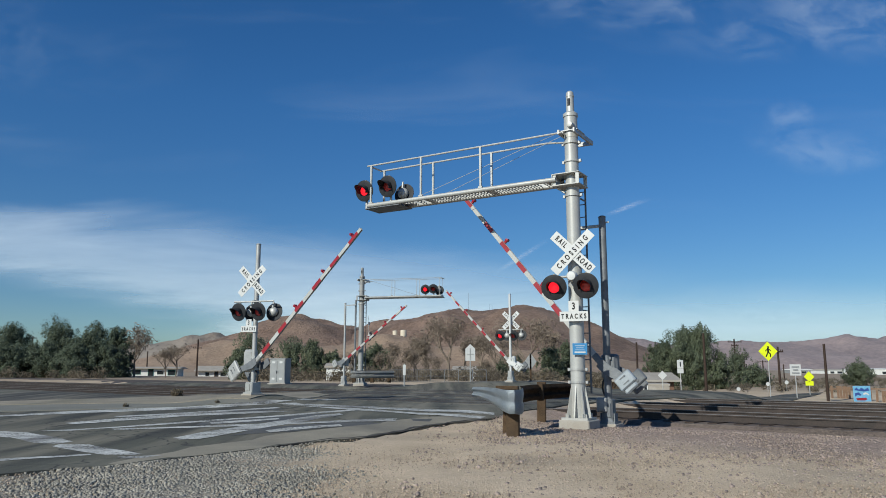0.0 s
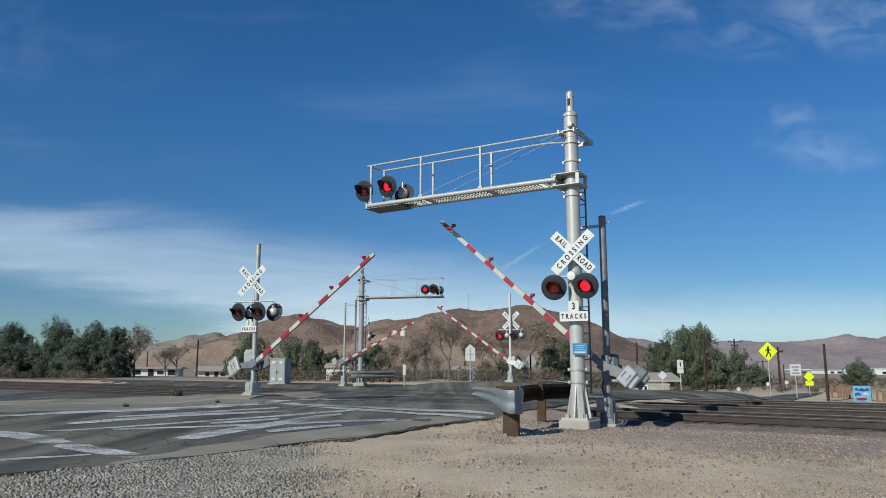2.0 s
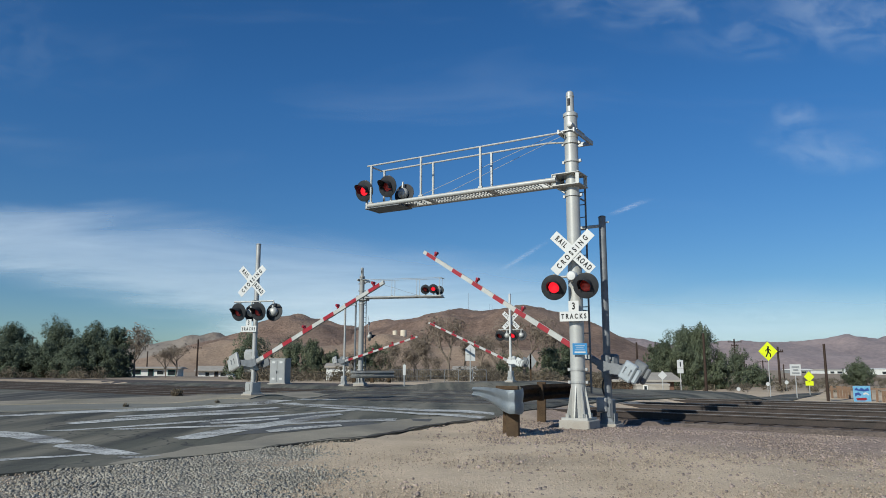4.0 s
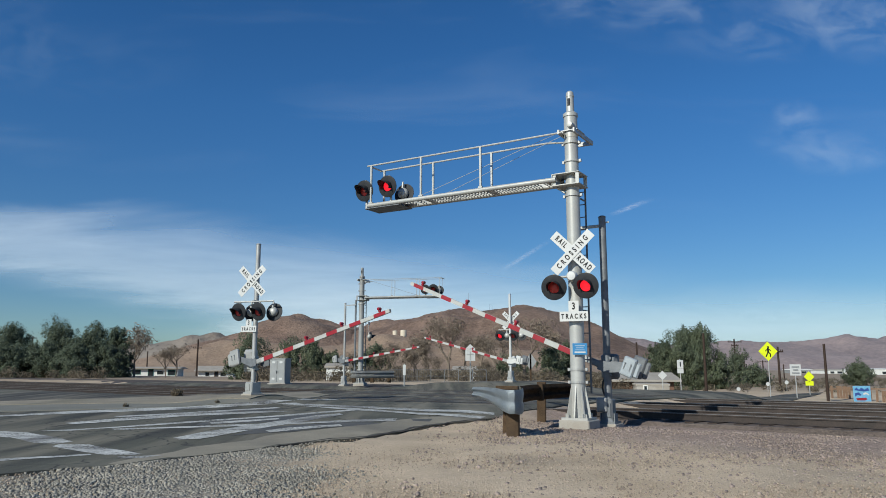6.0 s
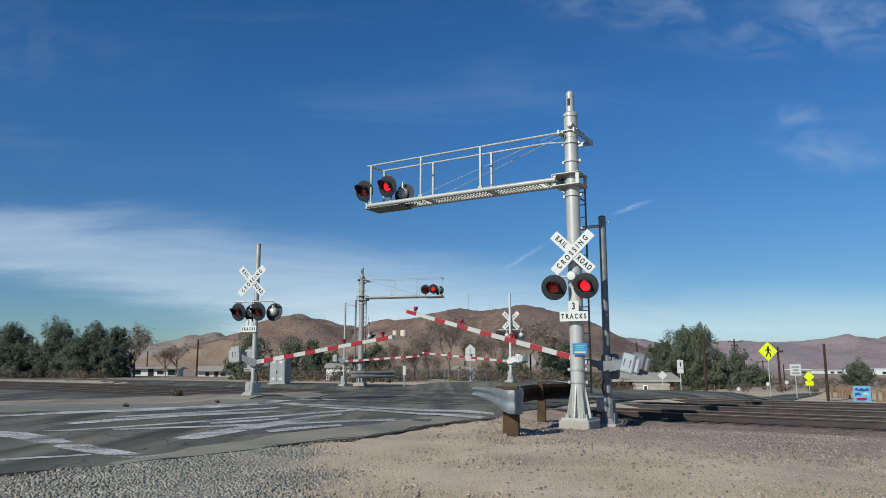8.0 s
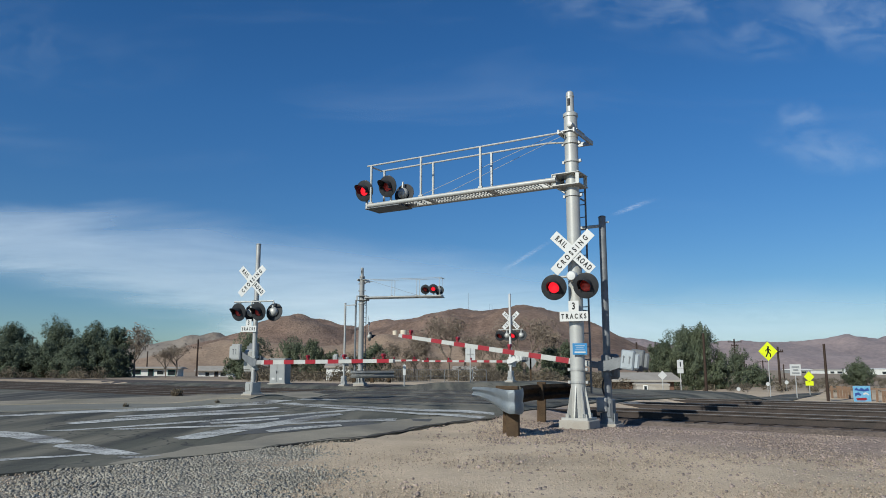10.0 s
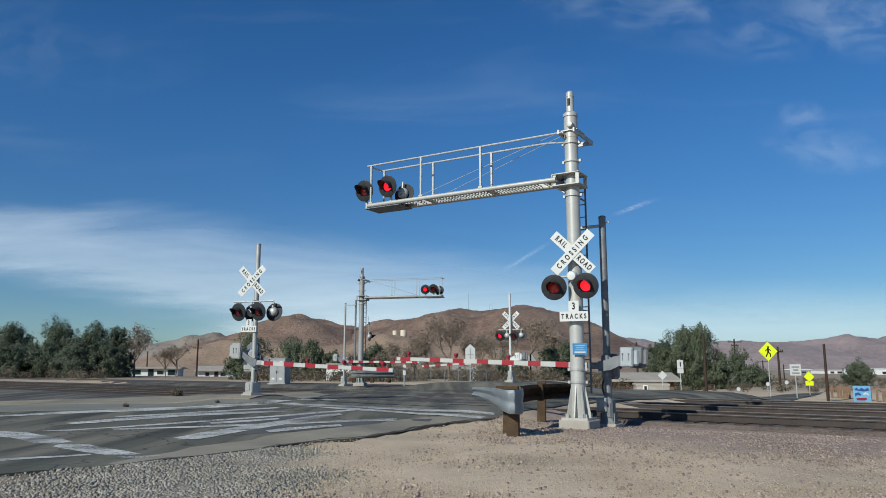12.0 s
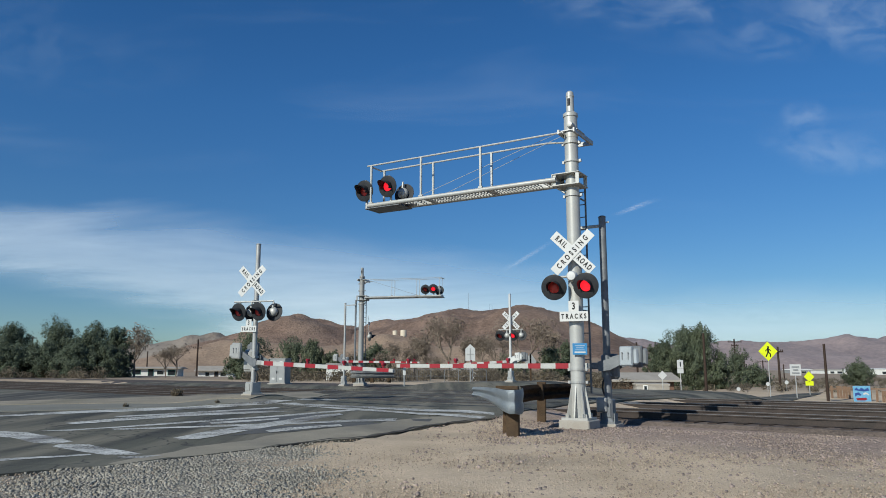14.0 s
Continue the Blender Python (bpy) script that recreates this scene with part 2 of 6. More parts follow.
def asphalt_mat(name, a, b, seed):
    m = mat(name, a, b, 0.88, 0, 0.35, 55, 0.5, 0.008, 0.3, stain=(0.030, 0.030, 0.032), stain_amt=0.55)
    n, l = m.node_tree.nodes, m.node_tree.links
    p = n["Principled BSDF"]
    base = p.inputs["Base Color"].links[0].from_socket
    tc = n.new("ShaderNodeTexCoord")
    # dust blown in, stretched along the lanes
    mp = n.new("ShaderNodeMapping")
    mp.inputs["Rotation"].default_value = (0, 0, radians(40))
    mp.inputs["Scale"].default_value = (1.1, 0.12, 1)
    l.new(tc.outputs["Object"], mp.inputs["Vector"])
    nz = n.new("ShaderNodeTexNoise")
    nz.inputs["Scale"].default_value, nz.inputs["Detail"].default_value = 1.2, 7
    l.new(mp.outputs[0], nz.inputs["Vector"])
    r = n.new("ShaderNodeMapRange")
    r.inputs["From Min"].default_value, r.inputs["From Max"].default_value, r.inputs["To Max"].default_value = 0.43, 0.68, 0.72
    l.new(nz.outputs[0], r.inputs["Value"])
    k = n.new("ShaderNodeMix")
    k.data_type = "RGBA"
    k.inputs[7].default_value = (0.235, 0.212, 0.165, 1)
    l.new(r.outputs[0], k.inputs[0])
    l.new(base, k.inputs[6])
    mp2 = n.new("ShaderNodeMapping")
    mp2.inputs["Rotation"].default_value = (0, 0, radians(42))
    mp2.inputs["Scale"].default_value, mp2.inputs["Location"].default_value = (0.9, 0.07, 1), (5.3, 2.1, 0)
    l.new(tc.outputs["Object"], mp2.inputs["Vector"])
    nz2 = n.new("ShaderNodeTexNoise")
    nz2.inputs["Scale"].default_value, nz2.inputs["Detail"].default_value = 1.4, 8
    l.new(mp2.outputs[0], nz2.inputs["Vector"])
    r2 = n.new("ShaderNodeMapRange")
    r2.inputs["From Min"].default_value, r2.inputs["From Max"].default_value, r2.inputs["To Max"].default_value = 0.50, 0.66, 0.64
    l.new(nz2.outputs[0], r2.inputs["Value"])
    k1 = n.new("ShaderNodeMix")
    k1.data_type = "RGBA"
    k1.inputs[7].default_value = (0.032, 0.032, 0.031, 1)
    l.new(r2.outputs[0], k1.inputs[0])
    l.new(k.outputs[2], k1.inputs[6])
    k = k1
    # fine cracks
    vor = n.new("ShaderNodeTexVoronoi")
    vor.feature = "DISTANCE_TO_EDGE"
    vor.inputs["Scale"].default_value = 0.55
    wv = n.new("ShaderNodeTexNoise")
    wv.inputs["Scale"].default_value = 1.5
    l.new(tc.outputs["Object"], wv.inputs["Vector"])
    vm = n.new("ShaderNodeVectorMath")
    vm.operation = "ADD"
    l.new(tc.outputs["Object"], vm.inputs[0])
    l.new(wv.outputs[1], vm.inputs[1])
    l.new(vm.outputs[0], vor.inputs["Vector"])
    cr = n.new("ShaderNodeMapRange")
    cr.inputs["From Min"].default_value, cr.inputs["From Max"].default_value = 0.004, 0.016
    cr.inputs["To Min"].default_value, cr.inputs["To Max"].default_value = 0.7, 0.0
    l.new(vor.outputs[0], cr.inputs["Value"])
    k2 = n.new("ShaderNodeMix")
    k2.data_type = "RGBA"
    k2.inputs[7].default_value = (0.025, 0.025, 0.026, 1)
    l.new(cr.outputs[0], k2.inputs[0])
    l.new(k.outputs[2], k2.inputs[6])
    l.new(k2.outputs[2], p.inputs["Base Color"])
    return m


M["asphalt"] = asphalt_mat("worn_asphalt", (0.066, 0.066, 0.053), (0.135, 0.132, 0.106), 0)
M["newasphalt"] = asphalt_mat("dark_asphalt", (0.058, 0.055, 0.050), (0.105, 0.100, 0.088), 1)
for tar in ("asphalt", "newasphalt"):
    M[tar].node_tree.nodes["Principled BSDF"].inputs["Specular IOR Level"].default_value = 0.2
M["seal"] = mat("dark_road_sealer", (0.052, 0.053, 0.054), (0.10, 0.099, 0.092), 0.8, 0, 1.1, 30, 0.3, 0.006, 0.3, stain=(0.14, 0.128, 0.105), stain_amt=0.7)
M["paint"] = mat("worn_road_paint", (0.27, 0.27, 0.25), (0.60, 0.60, 0.57), 0.85, 0, 1.6, 14, 0.3, 0.006, 0.22, stain=(0.13, 0.125, 0.12), stain_amt=0.9)
def wear_through(m):
    """Paint rubbed away in streaks and flecks, so that the asphalt shows."""
    n, l = m.node_tree.nodes, m.node_tree.links
    tc, mp = n.new("ShaderNodeTexCoord"), n.new("ShaderNodeMapping")
    mp.inputs["Rotation"].default_value, mp.inputs["Scale"].default_value = (0, 0, radians(-42)), (0.5, 2.6, 1)
    l.new(tc.outputs["Object"], mp.inputs["Vector"])
    a, b, add, r = n.new("ShaderNodeTexNoise"), n.new("ShaderNodeTexNoise"), n.new("ShaderNodeMath"), n.new("ShaderNodeMapRange")
    a.inputs["Scale"].default_value, a.inputs["Detail"].default_value = 1.7, 8
    b.inputs["Scale"].default_value, b.inputs["Detail"].default_value = 22, 3
    l.new(mp.outputs[0], a.inputs["Vector"])
    l.new(tc.outputs["Object"], b.inputs["Vector"])
    l.new(a.outputs[0], add.inputs[0])
    l.new(b.outputs[0], add.inputs[1])
    r.inputs["From Min"].default_value, r.inputs["From Max"].default_value, r.inputs["To Max"].default_value = 1.03, 1.22, 0.8
    l.new(add.outputs[0], r.inputs["Value"])
    gone, mx = n.new("ShaderNodeBsdfTransparent"), n.new("ShaderNodeMixShader")
    l.new(r.outputs[0], mx.inputs[0])
    l.new(n["Principled BSDF"].outputs[0], mx.inputs[1])
    l.new(gone.outputs[0], mx.inputs[2])
    l.new(mx.outputs[0], n["Material Output"].inputs["Surface"])


wear_through(M["paint"])
M["hill"] = mat("rust_brown_hillside", (0.108, 0.068, 0.050), (0.25, 0.165, 0.121), 0.95, 0, 0.03, 0.34, 0.8, 3.0, 0.2, stain=(0.25, 0.18, 0.135), stain_amt=0.7)
M["cut"] = mat("pale_cut_slope", (0.20, 0.135, 0.092), (0.34, 0.245, 0.175), 0.95, 0, 0.05, 0.5, 0.8, 1.5, 0.3, stain=(0.15, 0.12, 0.085))
# the range's mauve includes the bluish haze of distance, mixed into the rock tones
M["range"] = mat("hazed_mauve_range", (0.17, 0.135, 0.14), (0.34, 0.265, 0.25), 0.95, 0, 0.006, 0.05, 0.5, 8.0, 0.3, stain=(0.36, 0.27, 0.25), stain_amt=0.5)
M["pale"] = mat("pale_grey_range", (0.17, 0.135, 0.11), (0.27, 0.225, 0.185), 0.95, 0, 0.012, 0.1, 1.0, 4.0, 0.3, stain=(0.33, 0.29, 0.25), stain_amt=0.6)


BANK, HAZE = 0.37, 0.34    # how much light the bank and the low veil catch
TUFTS = [(0.277, 0.534, 0.19, 0.062, 0.10), (0.448, 0.498, 0.189, 0.071, 0.06), (0.623, 0.525, 0.157, 0.099, 0.15), (0.459, 0.472, 0.065, 0.04, 0.06), (0.505, 0.357, 0.04, 0.029, 0.15), (0.553, 0.303, 0.096, 0.04, 0.13), (0.492, 0.323, 0.072, 0.038, 0.05), (0.427, 0.074, 0.069, 0.012, 0.06), (-0.516, 0.438, 0.195, 0.069, 0.018), (-0.618, 0.481, 0.099, 0.097, 0.03)]    # bearing, height, half sizes, density


def cloud_mat():
    """Thin ice cloud: a lit white sheet that lets most of the sky through."""
    m = bpy.data.materials.new("thin_cloud")
    m.use_nodes = True
    n, l = m.node_tree.nodes, m.node_tree.links
    n.remove(n["Principled BSDF"])
    out = n["Material Output"]
    tc = n.new("ShaderNodeTexCoord")

    def op(o, x, y):
        k = n.new("ShaderNodeMath")
        k.operation = o
        for i, v in enumerate((x, y)):
            if isinstance(v, (int, float)):
                k.inputs[i].default_value = v
            else:
                l.new(v, k.inputs[i])
        return k.outputs[0]

    def ramp(v, lo, hi, top):
        r = n.new("ShaderNodeMapRange")
        r.interpolation_type = "SMOOTHSTEP"
        r.inputs["From Min"].default_value, r.inputs["From Max"].default_value, r.inputs["To Max"].default_value = lo, hi, top
        l.new(v, r.inputs["Value"])
        return r.outputs[0]

    # bearing and height of each spot of the layer as seen from below it
    sp = n.new("ShaderNodeSeparateXYZ")
    l.new(tc.outputs["Object"], sp.inputs[0])
    u = op("DIVIDE", sp.outputs[0], sp.outputs[1])
    v = op("DIVIDE", 248.0, sp.outputs[1])
    uv = n.new("ShaderNodeCombineXYZ")
    l.new(u, uv.inputs[0])
    l.new(v, uv.inputs[1])

    def noise_(sx, sy, rot, detail, off, rough=0.55):
        mp = n.new("ShaderNodeMapping")
        mp.inputs["Scale"].default_value, mp.inputs["Rotation"].default_value = (sx, sy, 1), (0, 0, radians(rot))
        mp.inputs["Location"].default_value = (off, off * 0.7, 0)
        l.new(uv.outputs[0], mp.inputs["Vector"])
        z = n.new("ShaderNodeTexNoise")
        z.inputs["Scale"].default_value, z.inputs["Detail"].default_value, z.inputs["Roughness"].default_value = 1.0, detail, rough
        z.inputs["Distortion"].default_value = 0.5
        l.new(mp.outputs[0], z.inputs["Vector"])
        return z.outputs[0]

    def wave(z, amount):
        return op("MULTIPLY", op("SUBTRACT", z, 0.5), amount)

    soft = noise_(2.2, 11.0, 6, 4, 3.1)
    streak = noise_(3.0, 26.0, 8, 5, 7.7)
    puff = noise_(13.0, 24.0, 14, 6, 1.3, 0.62)
    # the long bank, with an uneven top and a clear gap below it
    top = op("ADD", op("SUBTRACT", op("MULTIPLY", u, -0.10), v), op("ADD", 0.178, wave(soft, 0.13)))
    foot = op("ADD", op("ADD", op("MULTIPLY", u, 0.20), v), op("ADD", 0.003, wave(streak, 0.10)))
    bank = op("MULTIPLY", op("MULTIPLY", ramp(top, -0.01, 0.055, 1.0), ramp(foot, -0.015, 0.05, 1.0)), ramp(op("ADD", u, wave(soft, 0.5)), 0.50, -0.26, BANK))
    bank = op("MULTIPLY", bank, op("ADD", 0.62, op("MULTIPLY", streak, 0.75)))
    # pale veil low over the horizon, away from the bank's gap
    low = op("MULTIPLY", ramp(op("ADD", v, wave(soft, 0.06)), 0.125, 0.045, HAZE), ramp(op("ADD", u, wave(streak, 0.2)), -0.42, -0.1, 1.0))
    # faint high streaks and a few soft tufts
    veil = op("MULTIPLY", ramp(noise_(2.0, 9.0, -32, 4, 5.2), 0.52, 0.8, 0.05), ramp(v, 0.16, 0.3, 1.0))
    dens = op("ADD", op("ADD", bank, low), veil)
    for cu, cv, ru, rv, d in TUFTS:
        a, b = op("DIVIDE", op("SUBTRACT", u, cu), ru), op("DIVIDE", op("SUBTRACT", v, cv), rv)
        r2 = op("ADD", op("MULTIPLY", a, a), op("MULTIPLY", b, b))
        dens = op("ADD", dens, op("MULTIPLY", ramp(r2, 1.0, 0.0, d), ramp(puff, 0.34, 0.72, 1.0)))
    dens = op("MINIMUM", dens, 0.8)
    white = n.new("ShaderNodeBsdfTranslucent")
    white.inputs["Color"].default_value = (0.78, 0.86, 0.87, 1)
    diff = n.new("ShaderNodeBsdfDiffuse")
    diff.inputs["Color"].default_value = (0.78, 0.86, 0.87, 1)
    both = n.new("ShaderNodeAddShader")
    l.new(white.outputs[0], both.inputs[0])
    l.new(diff.outputs[0], both.inputs[1])
    clear = n.new("ShaderNodeBsdfTransparent")
    mix = n.new("ShaderNodeMixShader")
    l.new(dens, mix.inputs[0])
    l.new(clear.outputs[0], mix.inputs[1])
    l.new(both.outputs[0], mix.inputs[2])
    l.new(mix.outputs[0], out.inputs["Surface"])
    return m


M["cloud"] = cloud_mat()


# ---- mesh tools ----
def link(name, bm, material, parent=None, m=None, smooth=False):
    me = bpy.data.meshes.new(name)
    bm.normal_update()
    bm.to_mesh(me)
    bm.free()
    for k in material if isinstance(material, (list, tuple)) else [material]:
        me.materials.append(k)
    if smooth:
        me.set_sharp_from_angle(angle=radians(40))
        me.polygons.foreach_set("use_smooth", [True] * len(me.polygons))
    ob = new(name, me)
    if parent:
        ob.parent = parent
    if m is not None:
        ob.matrix_basis = m
    return ob


def part(name, bm, material, parent, label="", m=None, smooth=False):
    ob = link(name, bm, M[material] if isinstance(material, str) else material, parent, m, smooth)
    return tagged(ob, label) if label else ob


def thing(name, m, label, category, group="", kind=""):
    e = new(name)
    e.matrix_basis = m
    e.empty_display_size = 0.2
    return tagged(e, label, category, group, kind)


def box(bm, c, s, m=None, bevel=0.0):
    r = bmesh.ops.create_cube(bm, size=1.0, matrix=(m or Matrix()) @ Matrix.Translation(c) @ Matrix.Diagonal((*s, 1)))
    if bevel:
        edges = {e for v in r["verts"] for e in v.link_edges}
        bmesh.ops.bevel(bm, geom=list(edges), offset=bevel, segments=1, affect="EDGES")
    return bm


def tube(bm, a, b, ra, rb=None, seg=14, caps=True):
    a, b = Vector(a), Vector(b)
    q = (b - a).to_track_quat("Z", "Y").to_matrix().to_4x4()
    bmesh.ops.create_cone(bm, cap_ends=caps, segments=seg, radius1=ra, radius2=ra if rb is None else rb, depth=(b - a).length,
                          matrix=Matrix.Translation((a + b) / 2) @ q)
    return bm


def lathe(bm, prof, m=None, seg=24, mi=0):
    """Turns (radius, y) round the local y axis."""
    rings = []
    m = m or Matrix()
    for r, y in prof:
        if r < 1e-6:
            rings.append([bm.verts.new(m @ Vector((0, y, 0)))])
        else:
            rings.append([bm.verts.new(m @ Vector((r * math.cos(2 * math.pi * i / seg), y, r * math.sin(2 * math.pi * i / seg)))) for i in range(seg)])
    for p, q in zip(rings, rings[1:]):
        for i in range(seg):
            j = (i + 1) % seg
            if len(p) == 1 and len(q) == 1:
                continue
            f = [p[0], q[i], q[j]] if len(p) == 1 else [p[i], q[0], p[j]] if len(q) == 1 else [p[i], q[i], q[j], p[j]]
            bm.faces.new(f).material_index = mi
    return bm


def B():
    return bmesh.new()


def letters(text, size, parent, m, material="ink", squeeze=1.0, name="lettering", spacing=1.2):
    cu = bpy.data.curves.new(name, "FONT")
    cu.body, cu.size, cu.align_x, cu.align_y, cu.extrude = text, size, "CENTER", "CENTER", 0.002
    cu.offset, cu.space_character = size * 0.03, spacing
    tmp = bpy.data.objects.new("tmp", cu)
    me = bpy.data.meshes.new_from_object(tmp)
    bpy.data.objects.remove(tmp)
    me.name = name
    me.materials.clear()
    me.materials.append(M[material])
    me.transform(Matrix.Diagonal((squeeze, 1, 1, 1)))
    ob = new(name, me)
    ob.parent, ob.matrix_basis = parent, m
    return ob


# ---- ground ----
TURN = radians(40)


def smooth_step(a, b, t):
    t = min(1.0, max(0.0, (t - a) / (b - a)))
    return t * t * (3 - 2 * t)


def rail_xy(x, y):
    """Along the tracks, and along the road that crosses them."""
    return x * math.cos(TURN) - y * math.sin(TURN), x * math.sin(TURN) + y * math.cos(TURN)


def ground_z(x, y):
    xr, yr = rail_xy(x, y)
    w = smooth_step(-12, -9.2, xr)
    z = 0.26 * smooth_step(4, 15, yr) * (1 - w) - 0.06 * smooth_step(14.9, 17, yr) * w
    z -= 0.32 * smooth_step(26, 30, -xr) * smooth_step(15.5, 17, yr)
    z += 0.20 * (1 - smooth_step(0.5, 2.6, math.hypot(x + 5.96, y - 23.6)))
    z += 0.34 * (1 - smooth_step(0.13, 0.22, x / max(y, 1.0))) * smooth_step(28.2, 31, yr) * (1 - smooth_step(60, 90, yr))
    return z - 0.85 * smooth_step(36 - 7 * smooth_step(-16, -4, xr), 46 - 9 * smooth_step(-16, -4, xr), yr) * smooth_step(0.16, 0.27, x / max(y, 1.0)) * (1 - smooth_step(120, 400, yr))


def on_rails(xr, yr, z=0.0):
    return Vector((xr * math.cos(TURN) + yr * math.sin(TURN), -xr * math.sin(TURN) + yr * math.cos(TURN), z))


def in_outline(pts, x, y):
    c = False
    for (x1, y1), (x2, y2) in zip(pts, pts[-1:] + pts[:-1]):
        if (y1 > y) != (y2 > y) and x < (x2 - x1) * (y - y1) / (y2 - y1) + x1:
            c = not c
    return c


def make_ground():
    bm = B()
    seg, rings = 420, []
    radii = [0.0] + [2.0 * 1.045 ** i for i in range(176)]
    for r in radii:
        if r == 0:
            rings.append([bm.verts.new((0, 0, 0))])
            continue
        ring = []
        for i in range(seg):
            a = 2 * math.pi * i / seg
            x, y = r * math.sin(a), r * math.cos(a)
            z = ground_z(x, y)
            if r < 60:
                z += 0.022 * noise.noise((x * 0.6, y * 0.6, 0)) * smooth_step(0, 6, r) + 0.012 * noise.noise((x * 2.1, y * 2.1, 4))
            if r < 75 and in_outline(ROAD, x, y):
                z -= 0.06
            ring.append(bm.verts.new((x, y, z)))
        rings.append(ring)
    for p, q in zip(rings, rings[1:]):
        for i in range(seg):
            j = (i + 1) % seg
            bm.faces.new([p[0], q[j], q[i]] if len(p) == 1 else [p[i], p[j], q[j], q[i]])
    bmesh.ops.recalc_face_normals(bm, faces=bm.faces)
    ob = link("ground", bm, M["soil"], smooth=True)
    return tagged(ob, "pale sandy desert ground with gravel and reddish stones", "ground", kind="structure")


def drape(name, poly, material, lift, step=0.8, skirt=0.06, parent=None, rough_edge=0.0):
    """A sheet with a low edge laid over the ground inside an outline."""
    from mathutils import geometry
    pts = []
    for a, b in zip(poly, poly[1:] + poly[:1]):
        a, b = Vector(a), Vector(b)
        k = max(1, int((b - a).length / step))
        for i in range(k):
            p = a.lerp(b, i / k)
            if rough_edge and (p.length < 40):
                p += Vector((noise.noise((p.x * 1.7, p.y * 1.7, 1)), noise.noise((p.x * 1.7, p.y * 1.7, 9)))) * rough_edge
            pts.append(p)
    nb = len(pts)
    xs, ys = [p.x for p in pts], [p.y for p in pts]

    def inside(x, y):
        c = False
        for i in range(nb):
            x1, y1, x2, y2 = xs[i], ys[i], xs[i - 1], ys[i - 1]
            if (y1 > y) != (y2 > y) and x < (x2 - x1) * (y - y1) / (y2 - y1) + x1:
                c = not c
        return c

    extra = []
    y = min(ys) + step / 2
    while y < max(ys):
        x = min(xs) + step / 2
        while x < max(xs):
            if inside(x, y):
                extra.append(Vector((x, y)))
            x += step * (1 + max(0, y - 25) * 0.05)
        y += step * (1 + max(0, y - 25) * 0.05)
    vs, _, fs, *_ = geometry.delaunay_2d_cdt(pts + extra, [(i, (i + 1) % nb) for i in range(nb)], [list(range(nb))], 1, 1e-5)
    bm = B()
    bv = [bm.verts.new((v.x, v.y, ground_z(v.x, v.y) + lift)) for v in vs]
    for f in fs:
        if len(set(f)) == len(f):
            try:
                bm.faces.new([bv[i] for i in f])
            except ValueError:
                pass
    bmesh.ops.recalc_face_normals(bm, faces=bm.faces)
    if sum(f.normal.z for f in bm.faces) < 0:
        bmesh.ops.reverse_faces(bm, faces=bm.faces)
    if skirt:
        rim = [e for e in bm.edges if e.is_boundary]
        r = bmesh.ops.extrude_edge_only(bm, edges=rim)
        for v in r["geom"]:
            if isinstance(v, bmesh.types.BMVert):
                v.co.z -= skirt
    return link(name, bm, M[material], parent)


NEAR_EDGE = [(-30, -6), (-6.61, 6.99), (-5.43, 9.33), (-4.84, 9.96), (-4.35, 10.25), (-3.9, 10.81), (-3.33, 11.64), (-2.66, 12.56), (-2.06, 13.45), (-1.5, 13.88), (-0.92, 14.69), (-0.45, 15.7), (0.2, 16.68), (1.15, 17.84)]
ROAD = NEAR_EDGE + [(2.3, 20.24), (3.86, 22.66), (6.35, 25.83), (8.59, 28.04), (10.54, 29.37), (13.03, 31.63), (14.6, 33.5), (14.2, 37), (13.0, 41), (9, 46), (5, 48), (-4, 50), (-12, 58), (-30, 62), (-44, 48), (-24, 34), (-40, 34), (-60, 28), (-60, 10)]
make_ground()
road = tagged(drape("road", ROAD, "asphalt", 0.012, 0.6, 0.07, rough_edge=0.10), "worn grey asphalt road over a level crossing", "road", kind="structure")
far_lane = tagged(drape("far_lane", [(13.8, 35.5), (20.5, 44.5), (27.4, 55), (31.5, 62), (26, 57), (19, 47), (12.6, 39)], "newasphalt", 0.03, 0.8, 0.05), "narrow asphalt lane leading away beyond the tracks", "road", kind="structure")
SHOULDER = NEAR_EDGE[4:]
inner = [(x - 0.75 * w, y + 0.66 * w) for (x, y), w in zip(SHOULDER, (0.3, 0.6, 0.85, 1.0, 1.15, 1.2, 1.1, 0.9, 0.7, 0.4))]
dust = tagged(drape("shoulder", [(x - 0.04, y + 0.06) for x, y in SHOULDER] + inner[::-1], "dusty", 0.0140, 0.4, 0.0, rough_edge=0.22), "dusty pale asphalt shoulder beside the lane", "road shoulder", kind="structure")
yard = tagged(drape("rail_yard", [tuple(on_rails(*p)[:2]) for p in ((-29, 28.7), (-34, 36.5), (-150, 38), (-150, 28.7))], "yard", 0.03, 1.6, 0.05), "dark ballast of disused sidings", "rail yard", kind="structure")
rnd = random.Random(77)
gap_line = [Vector(a).lerp(Vector(b), k / 5) + Vector((rnd.uniform(-0.05, 0.05), rnd.uniform(-0.05, 0.05))) for a, b in zip(NEAR_EDGE[7:], NEAR_EDGE[8:]) for k in range(5)]
gap_near = [tuple(p) for p in gap_line]
gap_far = [(p.x - 0.03, p.y + rnd.uniform(0.04, 0.075) + 0.12 * math.exp(-((p.x + 0.75) / 0.45) ** 2)) for p in gap_line]
# thin flat dark sheet: the shade inside the edge gap, painted on top
crack = tagged(drape("road_edge_gap_shade", gap_near + gap_far[::-1], "crack_shade", 0.016, 0.3, 0.0), "dark painted shade along the broken edge of the asphalt", "road edge", kind="structure")
